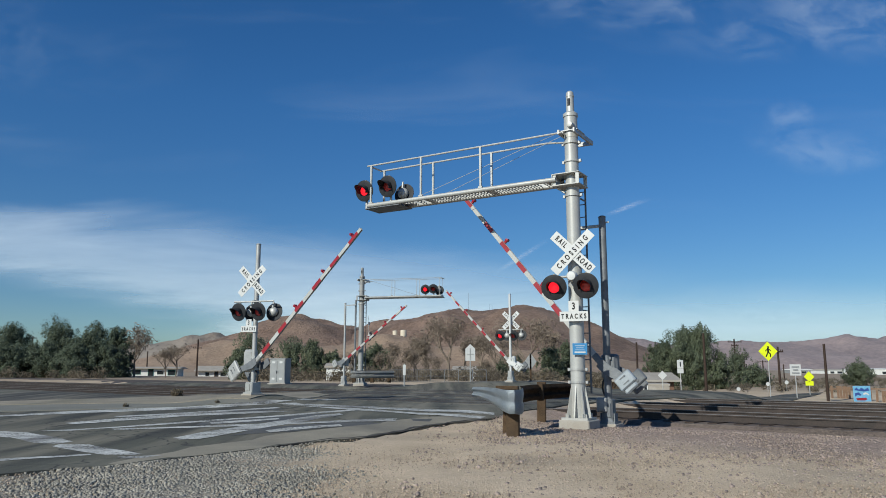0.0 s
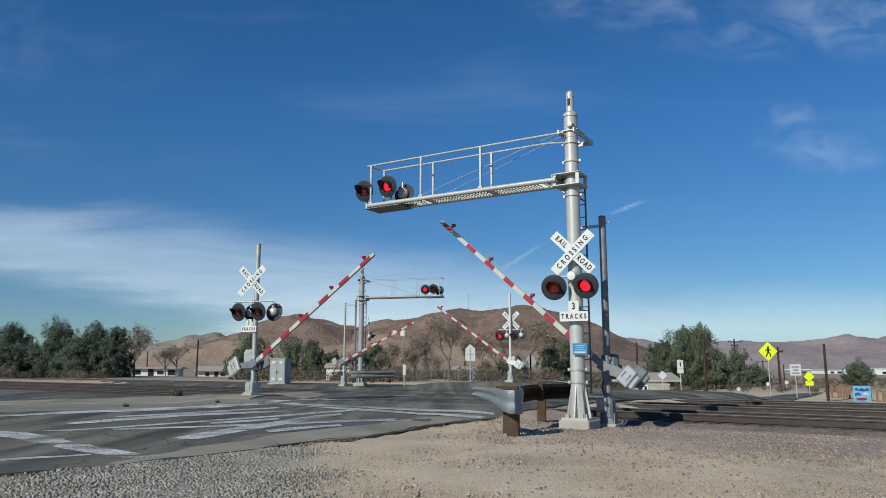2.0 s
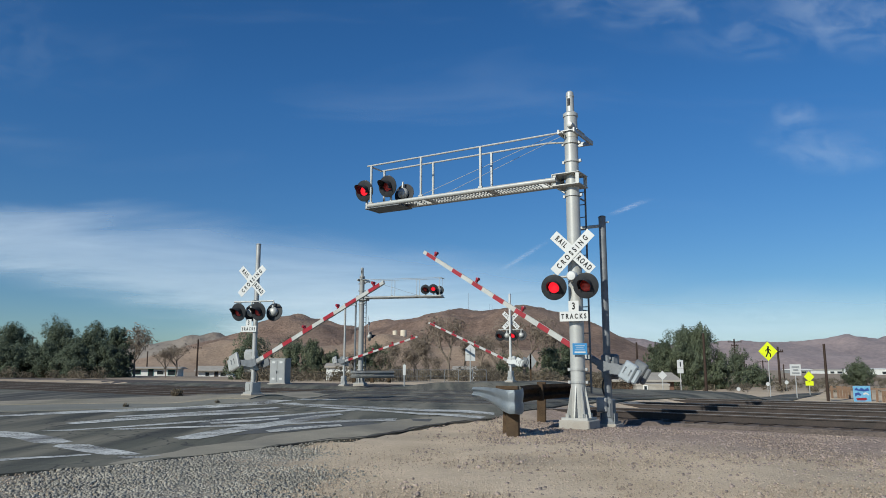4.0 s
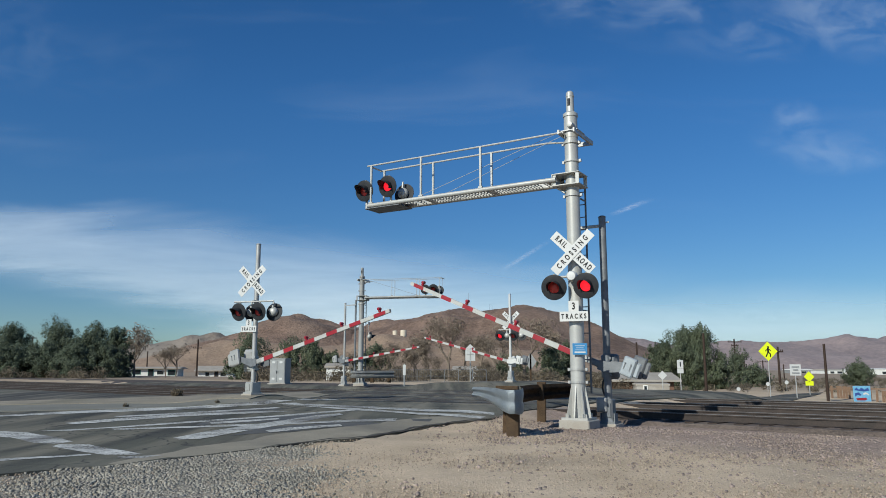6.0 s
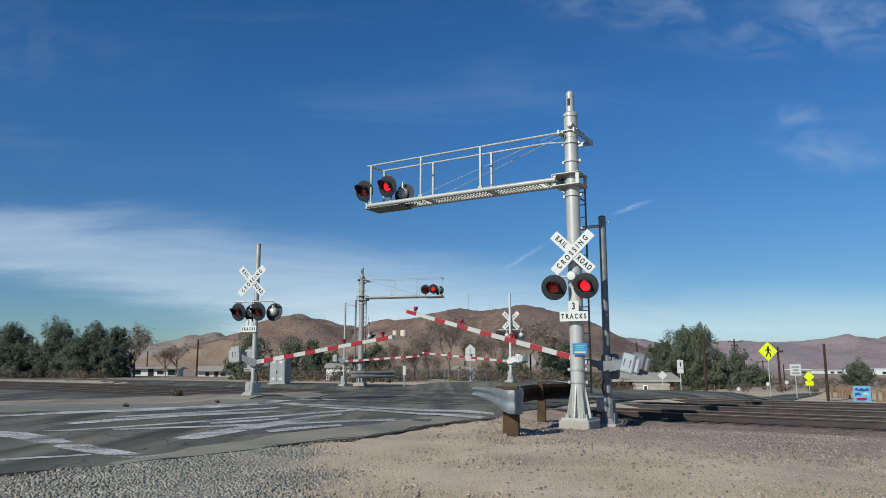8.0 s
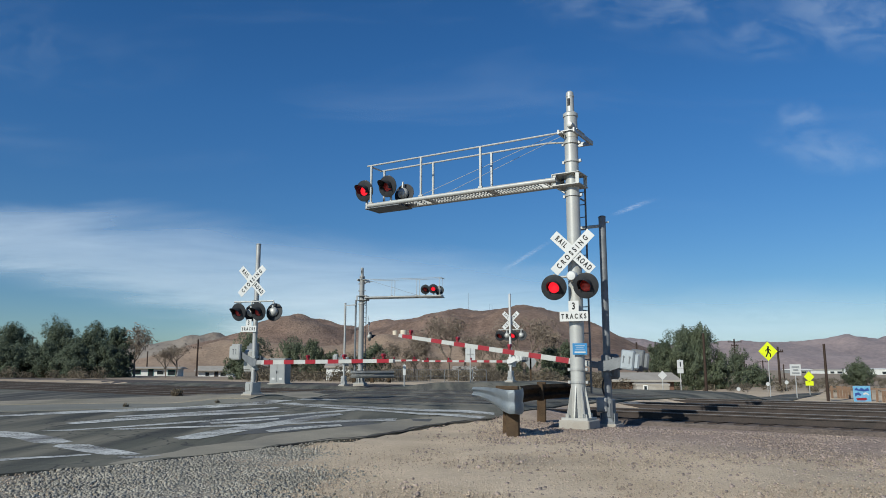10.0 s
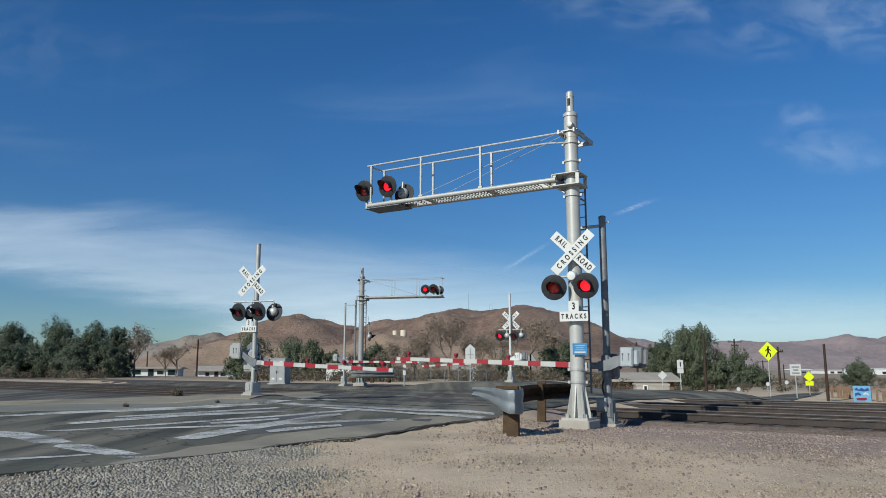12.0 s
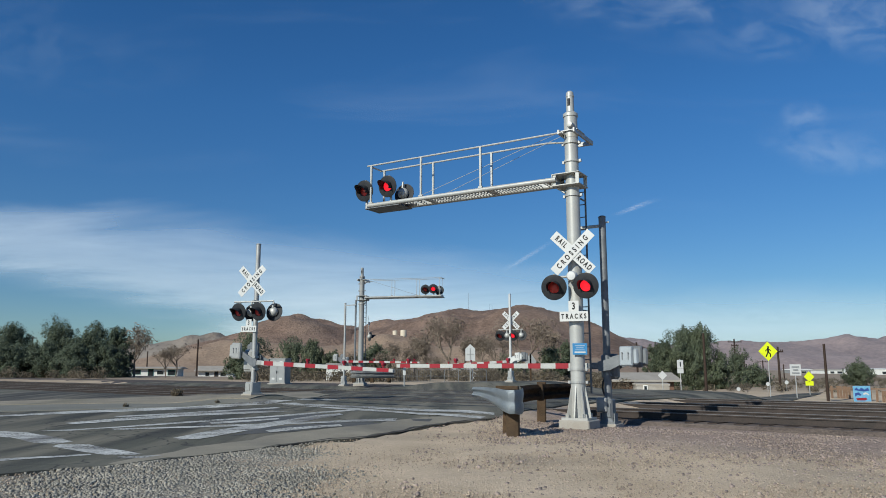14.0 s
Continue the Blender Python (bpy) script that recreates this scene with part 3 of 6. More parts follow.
side_road = tagged(drape("side_lane", [(-20.73, 25.4), (-15.56, 26.34), (-11.78, 26.74), (-8.25, 30.87), (-7.61, 44.95), (-13.05, 50.14), (-17.9, 52.17), (-20.72, 46.97), (-19.28, 32.56), (-26.81, 32.78)],
                         "newasphalt", 0.024, 0.8, 0.02), "dark asphalt side lane before the tracks", "road", kind="structure")
verge = tagged(drape("verge", [(-18.9, 23.17), (-14.24, 24.11), (-10.49, 23.84), (-5.79, 22.33), (-4.59, 27.14), (-4.53, 30.14), (-9.96, 42.02), (-8.25, 30.87), (-11.78, 26.74), (-15.56, 26.34), (-20.73, 25.4)],
                     "verge", 0.040, 0.6, 0.05, rough_edge=0.12), "low sandy verge between two lanes", "verge", kind="structure")
kerb = tagged(drape("pavement", [(-16.36, 20.09), (-12.55, 21.28), (-9.39, 21.37), (-5.68, 21.92), (-4.84, 22.6), (-5.79, 22.33), (-10.49, 23.84), (-14.24, 24.11), (-18.9, 23.17)],
                    "path", 0.026, 0.6, 0.03), "pale grey pavement strip beside the road", "pavement", kind="structure")

# painted lines
LINES = {
    "stop_bar": [(-11.83, 17.9), (-9.04, 15.39), (-8.33, 15.06), (-7.36, 14.18), (-6.46, 13.22), (-6.6, 12.9), (-6.99, 13.01), (-7.92, 13.95), (-8.6, 14.4), (-11.5, 17.1)],
    "bar_fragment": [(-6.5, 12.75), (-5.95, 12.72), (-5.66, 12.42), (-5.13, 11.88), (-4.49, 11.38), (-4.6, 11.22), (-5.03, 11.26), (-5.53, 11.69), (-5.96, 12.02), (-6.45, 12.46)],
    "bar_end": [(-4.75, 11.05), (-4.14, 11.26), (-4.32, 10.9), (-4.6, 10.86)],
    "centre_line": [(-8.2, 15.27), (-7.13, 15.76), (-5.72, 16.79), (-4.06, 17.78), (-2.39, 19.37), (-2.12, 19.1), (-3.67, 17.62), (-5.2, 16.62), (-6.61, 15.79), (-7.6, 15.2)],
    "edge_line": [(-7.4, 10.2), (-6.33, 10.84), (-5.3, 11.4), (-5.21, 11.24), (-6.17, 10.61), (-7.3, 10.0)],
    "cross_stroke": [(-4.81, 13.5), (-4.63, 14.3), (-4.1, 15.44), (-3.52, 16.52), (-2.98, 17.68), (-2.5, 18.06), (-2.34, 17.69), (-2.79, 16.61), (-3.3, 15.49), (-3.88, 14.25), (-4.25, 13.24), (-4.6, 13.21)],
    "thin_stroke": [(-6.87, 15.47), (-4.54, 15.77), (-3.16, 15.93), (-1.77, 16.38), (-1.05, 16.59), (-1.02, 16.2), (-2.17, 15.78), (-3.85, 15.45), (-6.6, 15.19)],
    "letter_stroke": [(-3.4, 14.45), (-3.06, 14.88), (-2.54, 15.14), (-2.13, 15.44), (-2.06, 15.2), (-2.39, 14.89), (-2.87, 14.52), (-3.23, 14.17)],
    "upper_stroke": [(-8.56, 17.05), (-7.9, 18.01), (-6.44, 18.87), (-4.44, 19.41), (-3.79, 19.07), (-4.77, 18.6), (-6.29, 18.2), (-7.33, 17.41), (-8.2, 16.71)],
    "short_stroke": [(-5.09, 16.38), (-4.45, 16.74), (-3.78, 17.13), (-3.66, 16.78), (-4.3, 16.3), (-4.9, 16.05)],
    "low_stroke": [(-8.2, 18.69), (-6.98, 19.18), (-5.76, 19.93), (-4.58, 20.7), (-4.4, 20.31), (-5.53, 19.34), (-6.72, 18.66), (-7.89, 18.41)],
    "kerb_line": [(-14.2, 18.9), (-11.27, 20.05), (-10.15, 20.95), (-8.29, 21.42), (-6.28, 21.71), (-4.52, 22.71), (-3.85, 26.9), (-3.3, 26.4), (-3.91, 24.05), (-5.06, 21.68), (-7.27, 20.4), (-10.02, 19.9), (-11.04, 19.5), (-13.9, 18.4)],
    "double_line": [(-4.95, 21.75), (-4.28, 22.35), (-2.26, 20.86), (-0.34, 19.1), (1.28, 18.76), (1.25, 18.35), (-0.33, 18.24), (-2.14, 19.99), (-4.31, 21.76)],
    "second_double_line": [(-4.25, 21.39), (-2.48, 20.08), (-0.59, 17.86), (1.02, 17.92), (0.87, 17.55), (-0.57, 17.44), (-2.34, 19.15)],
}
# darker sealed patches round the painted strokes
for poly in ([(-5.2, 15.9), (-3.7, 16.3), (-2.7, 17.9), (-3.4, 18.2), (-5.3, 16.6)], [(-3.9, 13.7), (-2.2, 14.95), (-1.3, 15.75), (-1.6, 15.95), (-2.9, 15.5), (-3.7, 14.9)],
             [(-0.8, 16.67), (-0.18, 16.95), (-0.2, 16.62), (-0.72, 16.36)], [(-7.6, 18.2), (-5.3, 19.1), (-4.2, 19.9), (-4.6, 20.2), (-6.1, 19.3)]):
    tagged(drape("road_patch", poly, "seal", 0.0142, 0.4, 0.0, rough_edge=0.2), "dark sealed patch in the asphalt", "road", kind="structure")
paint = tagged(thing("road_marking", Matrix(), "worn white painted road markings on the asphalt", "road marking", kind="structure"), kind="structure")
for i, (key, poly) in enumerate(LINES.items()):
    drape(key, poly, "paint", 0.0165 + 0.0005 * i, 0.3, 0.0, paint, 0.05)


# ---- hills ----
def hill(name, label, cx, cy, w, d, bumps, material, grain, nx=150, ny=90, seed=0, rugged=1.5):
    bm = B()
    grid = []
    for j in range(ny + 1):
        row = []
        for i in range(nx + 1):
            x, y = cx + w * (i / nx - 0.5), cy + d * (j / ny - 0.5)
            z = 0.0
            for bx, by, rx, ry, h, p in bumps:
                r = math.hypot((x - bx) / rx, (y - by) / ry)
                z += h * math.exp(-0.693 * r ** p)
            fr = noise.fractal((x / grain, y / grain, seed), 0.9, 2.1, 6)
            gully = 1 - abs(noise.noise((x / grain * 1.3, y / grain * 0.45, seed + 3)))
            z = z * (1 + rugged * (0.09 * fr + 0.10 * (gully - 0.75))) - 0.4
            edge = min(min(i, nx - i) / nx * 12, min(j, ny - j) / ny * 8)
            z *= min(1.0, edge)
            row.append(bm.verts.new((x, y, z - 1.0 * (1 - min(1, edge)))))
        grid.append(row)
    for j in range(ny):
        for i in range(nx):
            bm.faces.new([grid[j][i], grid[j][i + 1], grid[j + 1][i + 1], grid[j + 1][i]])
    ob = link(name, bm, M[material], smooth=True)
    return tagged(ob, label, "hill", kind="structure")


hill("hill_dome", "broad rounded rust-brown desert hill", 30, 720, 520, 420, [(36, 720, 122, 120, 57, 2.5), (-74, 760, 26, 40, 22, 1.8), (110, 660, 80, 60, 8, 2)], "hill", 60, seed=1)
hill("hill_cone", "pointed rust-brown desert hill", -170, 760, 560, 420, [(-148, 770, 46, 60, 30, 1.15), (-120, 780, 130, 110, 31, 2.2), (-235, 790, 50, 80, 9, 2)], "hill", 50, seed=5)
hill("hill_pale", "low pale grey eroded hills", -330, 900, 620, 260, [(-240, 900, 80, 70, 21, 2.0), (-330, 905, 110, 60, 24, 2.4), (-470, 900, 110, 60, 11, 2)], "pale", 40, seed=9)
hill("hill_foot", "pale scraped slope at the hill foot", -40, 470, 420, 150, [(-36, 490, 24, 40, 15, 2.2), (70, 500, 80, 40, 10, 2.5), (-105, 500, 45, 40, 17, 2.5), (-170, 500, 40, 40, 13, 2.2), (10, 500, 50, 40, 8, 2.2)], "cut", 22, nx=130, ny=60, seed=12)
hill("mountain_range", "distant desert mountain range with haze in its mauve colour", 1500, 3300, 3200, 1400, [(1330, 3300, 190, 400, 70, 2), (1690, 3350, 170, 400, 62, 2), (2200, 3300, 330, 400, 150, 2), (1500, 3350, 500, 400, 38, 2), (850, 3350, 330, 400, 92, 2), (420, 3400, 300, 400, 70, 2)], "range", 210, seed=15, rugged=2.4)


# ---- clouds ----
def make_cloud():
    bm = B()
    nx, ny = 40, 40
    g = [[bm.verts.new((-6500 + 13000 * i / nx, 330 + 6900 * j / ny, 0)) for i in range(nx + 1)] for j in range(ny + 1)]
    for j in range(ny):
        for i in range(nx):
            bm.faces.new([g[j][i], g[j][i + 1], g[j + 1][i + 1], g[j + 1][i]])
    ob = link("cloud", bm, M["cloud"], m=pose(-4.2, 0, 160))
    ob.scale = (0.64, 0.64, 0.64)
    return tagged(ob, "thin white streaked cloud drifting in a blue sky", "cloud", kind="structure")


cloud = make_cloud()


def contrail(a, b, wid, density):
    """A short condensation trail in the cloud layer."""
    m = bpy.data.materials.new("trail_ice")
    m.use_nodes = True
    n, l = m.node_tree.nodes, m.node_tree.links
    n.remove(n["Principled BSDF"])
    tc, sp = n.new("ShaderNodeTexCoord"), n.new("ShaderNodeSeparateXYZ")
    l.new(tc.outputs["Generated"], sp.inputs[0])
    nz = n.new("ShaderNodeTexNoise")
    nz.inputs["Scale"].default_value, nz.inputs["Detail"].default_value = 0.09, 6
    l.new(tc.outputs["Object"], nz.inputs["Vector"])
    fac = None
    for ax in (0, 1):
        ab = n.new("ShaderNodeMath")
        ab.operation = "PINGPONG"
        ab.inputs[1].default_value = 0.5
        l.new(sp.outputs[ax], ab.inputs[0])
        r = n.new("ShaderNodeMapRange")
        r.interpolation_type = "SMOOTHSTEP"
        r.inputs["From Max"].default_value = 0.45
        l.new(ab.outputs[0], r.inputs["Value"])
        if fac is None:
            fac = r.outputs[0]
        else:
            mu = n.new("ShaderNodeMath")
            mu.operation = "MULTIPLY"
            l.new(fac, mu.inputs[0])
            l.new(r.outputs[0], mu.inputs[1])
            fac = mu.outputs[0]
    rr = n.new("ShaderNodeMapRange")
    rr.inputs["From Min"].default_value, rr.inputs["From Max"].default_value, rr.inputs["To Max"].default_value = 0.3, 0.65, density
    l.new(nz.outputs[0], rr.inputs["Value"])
    mu = n.new("ShaderNodeMath")
    mu.operation = "MULTIPLY"
    l.new(fac, mu.inputs[0])
    l.new(rr.outputs[0], mu.inputs[1])
    tl, cl, mx = n.new("ShaderNodeBsdfTranslucent"), n.new("ShaderNodeBsdfTransparent"), n.new("ShaderNodeMixShader")
    tl.inputs["Color"].default_value = (0.9, 0.9, 0.9, 1)
    df, ad = n.new("ShaderNodeBsdfDiffuse"), n.new("ShaderNodeAddShader")
    df.inputs["Color"].default_value = (0.9, 0.9, 0.9, 1)
    l.new(tl.outputs[0], ad.inputs[0])
    l.new(df.outputs[0], ad.inputs[1])
    l.new(mu.outputs[0], mx.inputs[0])
    l.new(cl.outputs[0], mx.inputs[1])
    l.new(ad.outputs[0], mx.inputs[2])
    l.new(mx.outputs[0], n["Material Output"].inputs["Surface"])
    a, b = Vector((*a, 0)), Vector((*b, 0))
    d = b - a
    bm = B()
    bmesh.ops.create_grid(bm, x_segments=12, y_segments=4, size=0.5, matrix=Matrix.Diagonal((d.length, wid, 1, 1)))
    link("contrail", bm, m, cloud, pose(*((a + b) / 2 + Vector((0, 0, -3))), 0, 0, math.degrees(math.atan2(d.y, d.x))))


contrail((266.744, 1166.732), (305.746, 1030.382), 26, 0.26)
contrail((139.881, 1878.773), (211.115, 1342.852), 24, 0.22)


# ---- tracks ----
def railway_track(yr, spans, label):
    t = thing("railway_track", Matrix(), label, "railway track", "railway tracks", "structure")
    bed = 0.03
    for x0, x1 in spans:
        bm = B()
        # ballast bed with sloped shoulders
        prof = [(-2.1, bed - 0.34), (-1.55, bed), (1.55, bed), (2.1, bed - 0.34)]
        n = max(2, int((x1 - x0) / 1.2))
        rows = []
        for i in range(n + 1):
            x = x0 + (x1 - x0) * i / n
            rows.append([bm.verts.new(on_rails(x, yr + o, z + 0.03 * noise.noise((x * 1.3, o, yr)))) for o, z in prof])
        for p, q in zip(rows, rows[1:]):
            for i in range(3):
                bm.faces.new([p[i], q[i], q[i + 1], p[i + 1]])
        part("ballast_bed", bm, "ballast", t)
        for side in (-0.754, 0.754):
            for nm, mt, parts in (("rail", "rail", [(0.07, 0.016, 0.0), (0.014, 0.12, 0.016), (0.034, 0.03, 0.128)]), ("rail_head", "railtop", [(0.026, 0.006, 0.158)])):
                bm = B()
                for hw, h, z in parts:
                    c = on_rails((x0 + x1) / 2, yr + side, bed + 0.02 + z + h / 2)
                    box(bm, (0, 0, 0), (x1 - x0, hw * 2, h), Matrix.Translation(c) @ Matrix.Rotation(-TURN, 4, "Z"))
                part(nm, bm, mt, t)
    return t


tracks = [railway_track(yr, [(-120, -28), (-11.9, 70)], lab) for yr, lab in ((18.8, "nearest railway track with rusty rails on dark ballast"), (22.9, "middle railway track with rusty rails on dark ballast"), (27.0, "far railway track with rusty rails on dark ballast"))]
tie_mesh = None
for t, yr in zip(tracks, (18.8, 22.9, 27.0)):
    for k in range(90):
        x = -10.4 + k * 0.56
        m = Matrix.Translation(on_rails(x, yr + random.uniform(-0.04, 0.04), -0.03)) @ Matrix.Rotation(-TURN + random.uniform(-0.02, 0.02), 4, "Z")
        if tie_mesh is None:
            bm = B()
            box(bm, (0, 0, 0), (0.23, 2.6, 0.16), bevel=0.012)
            ob = part("tie", bm, "tie", t, m=m)
            tie_mesh = ob.data
        else:
            ob = new("tie", tie_mesh)
            ob.parent, ob.matrix_basis = t, m
    # crossing surface between and beside the rails
    for o, w in ((0, 1.36), (-1.15, 0.64), (1.15, 0.64)):
        bm = B()
        c = on_rails(-20.1, yr + o, 0.083)
        box(bm, (0, 0, 0), (15.8, w, 0.40), Matrix.Translation(c) @ Matrix.Rotation(-TURN, 4, "Z"), 0.01)
        part("crossing_panel", bm, "newasphalt", t, "dark crossing surface panel between the rails")
    for side in (-0.754, 0.754):
        bm = B()
        box(bm, (0, 0, 0), (15.8, 0.07, 0.36), Matrix.Translation(on_rails(-20.1, yr + side, 0.112)) @ Matrix.Rotation(-TURN, 4, "Z"))
        part("rail", bm, "rail", t)

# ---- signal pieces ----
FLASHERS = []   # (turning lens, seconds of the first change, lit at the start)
ARMS = []       # (arm, side, rows of seconds and degrees)


def lamp(parent, m, phase=None, lit=True, deep=0.34):
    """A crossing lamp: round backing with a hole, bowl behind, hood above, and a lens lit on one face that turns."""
    bm = B()
    lathe(bm, [(0.130, 0.0), (0.132, -0.012), (0.27, -0.012), (0.288, -0.004), (0.288, 0.012), (0.27, 0.014), (0.130, 0.012), (0.130, 0.0)], seg=36)
    ob = part("lamp", bm, "black", parent, "round black lamp backing", m @ pose(0, 0, 0, 9), True)
    bm = B()
    lathe(bm, [(0.135, 0.012), (0.148, 0.03), (0.145, 0.09), (0.115, 0.14), (0.06, 0.17), (0.0, 0.175)], seg=24)
    tube(bm, (0, 0.12, 0.12), (0, 0.12, 0.30), 0.028)
    part("housing", bm, "alu", ob, "silver bowl-shaped lamp housing", smooth=True)
    bm = B()
    n, ra = 18, 0.150
    out, inn = [], []
    for i in range(n + 1):
        a = radians(-28 + 236 * i / n)
        dep = deep * (0.42 + 0.58 * max(0.0, math.sin(a)))
        for lst, r in ((out, ra), (inn, ra - 0.006)):
            lst.append((bm.verts.new((r * math.cos(a), -0.008, r * math.sin(a))), bm.verts.new((r * math.cos(a), -0.008 - dep, r * math.sin(a)))))
    for p, q, u, v in zip(out, out[1:], inn, inn[1:]):
        bm.faces.new([p[0], q[0], q[1], p[1]])
        bm.faces.new([u[0], u[1], v[1], v[0]])
        bm.faces.new([p[1], q[1], v[1], u[1]])
    part("hood", bm, "black", ob, smooth=True)
    bm = B()
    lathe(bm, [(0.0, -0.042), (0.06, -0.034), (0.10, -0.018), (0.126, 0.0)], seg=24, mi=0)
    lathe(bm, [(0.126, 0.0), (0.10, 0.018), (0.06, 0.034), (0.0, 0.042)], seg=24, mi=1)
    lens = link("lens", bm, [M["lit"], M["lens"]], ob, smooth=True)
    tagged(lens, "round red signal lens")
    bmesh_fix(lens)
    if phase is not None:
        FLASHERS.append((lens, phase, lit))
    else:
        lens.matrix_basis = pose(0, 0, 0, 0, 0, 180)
    return ob


def bmesh_fix(ob):
    bm = B()
    bm.from_mesh(ob.data)
    bmesh.ops.recalc_face_normals(bm, faces=bm.faces)
    bm.to_mesh(ob.data)
    bm.free()


def crossbuck(parent, m, scale=1.0):
    """Two crossed boards; the upper one reads CROSSING, the lower one RAIL ROAD."""
    for k, (ang, off, words) in enumerate(((-45, 0.0, (("RAIL", -0.36), ("ROAD", 0.36))), (45, -0.014, (("CROSSING", 0.0),)))):
        bm = B()
        box(bm, (0, 0, 0), (1.22 * scale, 0.006, 0.23 * scale), bevel=0.002)
        bl = part("blade", bm, "white", parent, "white crossbuck board with black letters", m @ pose(0, off, 0) @ Matrix.Rotation(radians(-ang), 4, "Y"))
        for w, x in words:
            letters(w, 0.168 * scale, bl, pose(x * scale, -0.0055, 0, 90), squeeze=0.66 if len(w) == 4 else 0.72, spacing=1.5 if len(w) == 4 else 1.85)
    bm = B()
    box(bm, (0, 0.05, 0), (0.12, 0.08, 0.2))
    part("bracket", bm, "galv", parent, m=m)


def track_signs(parent, m, scale=1.0):
    for txt, w, h, z, size in (("3", 0.23, 0.24, 0.225, 0.21), ("TRACKS", 0.64, 0.22, 0.0, 0.15)):
        bm = B()
        box(bm, (0, 0, 0), (w * scale, 0.006, h * scale), bevel=0.002)
        s = part("sign", bm, "white", parent, "white sign with black lettering", m @ pose(0, 0, z * scale))
        letters(txt, size * scale, s, pose(0, -0.0055, -0.005, 90), squeeze=0.72, spacing=1.6)


def cantilever(m, s, arm_z, arm_len, top_z, label, phase, lamps, lower=None, rail_h=1.10, radius=0.165, rail_r=0.024):
    """A mast with a walkway arm over the road. s: the side to which the arm reaches."""
    t = thing("cantilever_signal", m, label, "railway signal", "cantilever signals")
    bm = B()
    box(bm, (0, 0, 0.09), (0.70, 0.70, 0.2), bevel=0.02)
    part("concrete_base", bm, "concrete", t, "pale concrete footing")
    bm = B()
    box(bm, (0, 0, 0.215), (0.60, 0.60, 0.05))
    for a in range(4):
        for b in (-1, 1):
            c = Matrix.Rotation(a * math.pi / 2, 4, "Z") @ Vector((0.23, 0.17 * b, 0.27))
            tube(bm, c - Vector((0, 0, 0.06)), c + Vector((0, 0, 0.05)), 0.02, seg=6)
    part("base_plate", bm, "alu", t)
    bm = B()
    tube(bm, (0, 0, 0.22), (0, 0, arm_z + 1.35), radius, radius * 0.94, 28)
    part("mast", bm, "alu", t, smooth=True)
    for a in range(8):
        bm = B()
        r = Matrix.Rotation(a * math.pi / 4, 4, "Z")
        vs = [r @ Vector(p) for p in ((radius * 0.9, -0.012, 0.24), (0.285, -0.012, 0.24), (0.275, -0.012, 0.32), (radius * 0.97, -0.012, 0.95))]
        w = [r @ Vector((p[0], 0.012, p[1])) for p in ((radius * 0.9, 0.24), (0.285, 0.24), (0.275, 0.32), (radius * 0.97, 0.95))]
        A, C = [bm.verts.new(v) for v in vs], [bm.verts.new(v) for v in w]
        bm.faces.new(A)
        bm.faces.new(C[::-1])
        for i in range(4):
            bm.faces.new([A[i], C[i], C[(i + 1) % 4], A[(i + 1) % 4]])
        bmesh.ops.recalc_face_normals(bm, faces=bm.faces)
        part("gusset", bm, "alu", t)
    for z in (1.0, 1.28, arm_z - 0.36, arm_z + 0.46, arm_z + 0.90):
        bm = B()
        tube(bm, (0, 0, z - 0.025), (0, 0, z + 0.025), radius + 0.018, seg=28)
        for q in (-1, 1):
            box(bm, (q * (radius + 0.04), 0, z), (0.06, 0.05, 0.07), bevel=0.008)
        part("band", bm, "galv" if z < arm_z else "alu", t)
    # arm head: two plates round the mast, webs between them, open at the front
    bm = B()
    for dz, th in ((-0.14, 0.03), (0.13, 0.025)):
        box(bm, (s * 0.06, 0, arm_z + dz), (0.66, 0.60, th), bevel=0.006)
    for y in (-0.26, 0.26):
        box(bm, (s * 0.34, y, arm_z), (0.08, 0.03, 0.26))
        box(bm, (-s * 0.22, y, arm_z), (0.08, 0.03, 0.26))
    box(bm, (s * 0.385, 0, arm_z), (0.02, 0.60, 0.28), bevel=0.004)
    part("arm_bracket", bm, "alu", t)
    for y in (-0.12, 0.12):
        bm = B()
        tube(bm, (s * 0.15, y, arm_z - 0.3), (s * 0.32, y, arm_z - 0.155), 0.02, seg=6)
        part("brace", bm, "alu", t)
    # walkway: two tubes, grating bars between
    bm = B()
    w = 0.30
    for y in (-w, w):
        tube(bm, (s * 0.28, y, arm_z), (s * arm_len, y, arm_z), 0.058, seg=12)
    for x in (0.5, arm_len * 0.36, arm_len * 0.68, arm_len - 0.05):
        box(bm, (s * x, 0, arm_z - 0.02), (0.07, 2 * w, 0.07))
    part("arm", bm, "alu", t, smooth=True)
    bm = B()
    k = int(arm_len / 0.085)
    for i in range(5, k):
        x = i * 0.085
        if random.random() > 0.03:
            box(bm, (s * x, 0, arm_z + 0.015), (0.022, 2 * w - 0.1, 0.03))
    for y in (-0.15, 0, 0.15):
        box(bm, (s * (arm_len + 0.4) / 2, y, arm_z + 0.01), (arm_len - 0.4, 0.012, 0.035))
    part("grating", bm, "galv", t)
    # end plate under the lamps
    bm = B()
    box(bm, (s * (arm_len - 0.45), 0, arm_z - 0.075), (1.1, 0.66, 0.02), bevel=0.004)
    part("lamp_platform", bm, "dgalv", t)
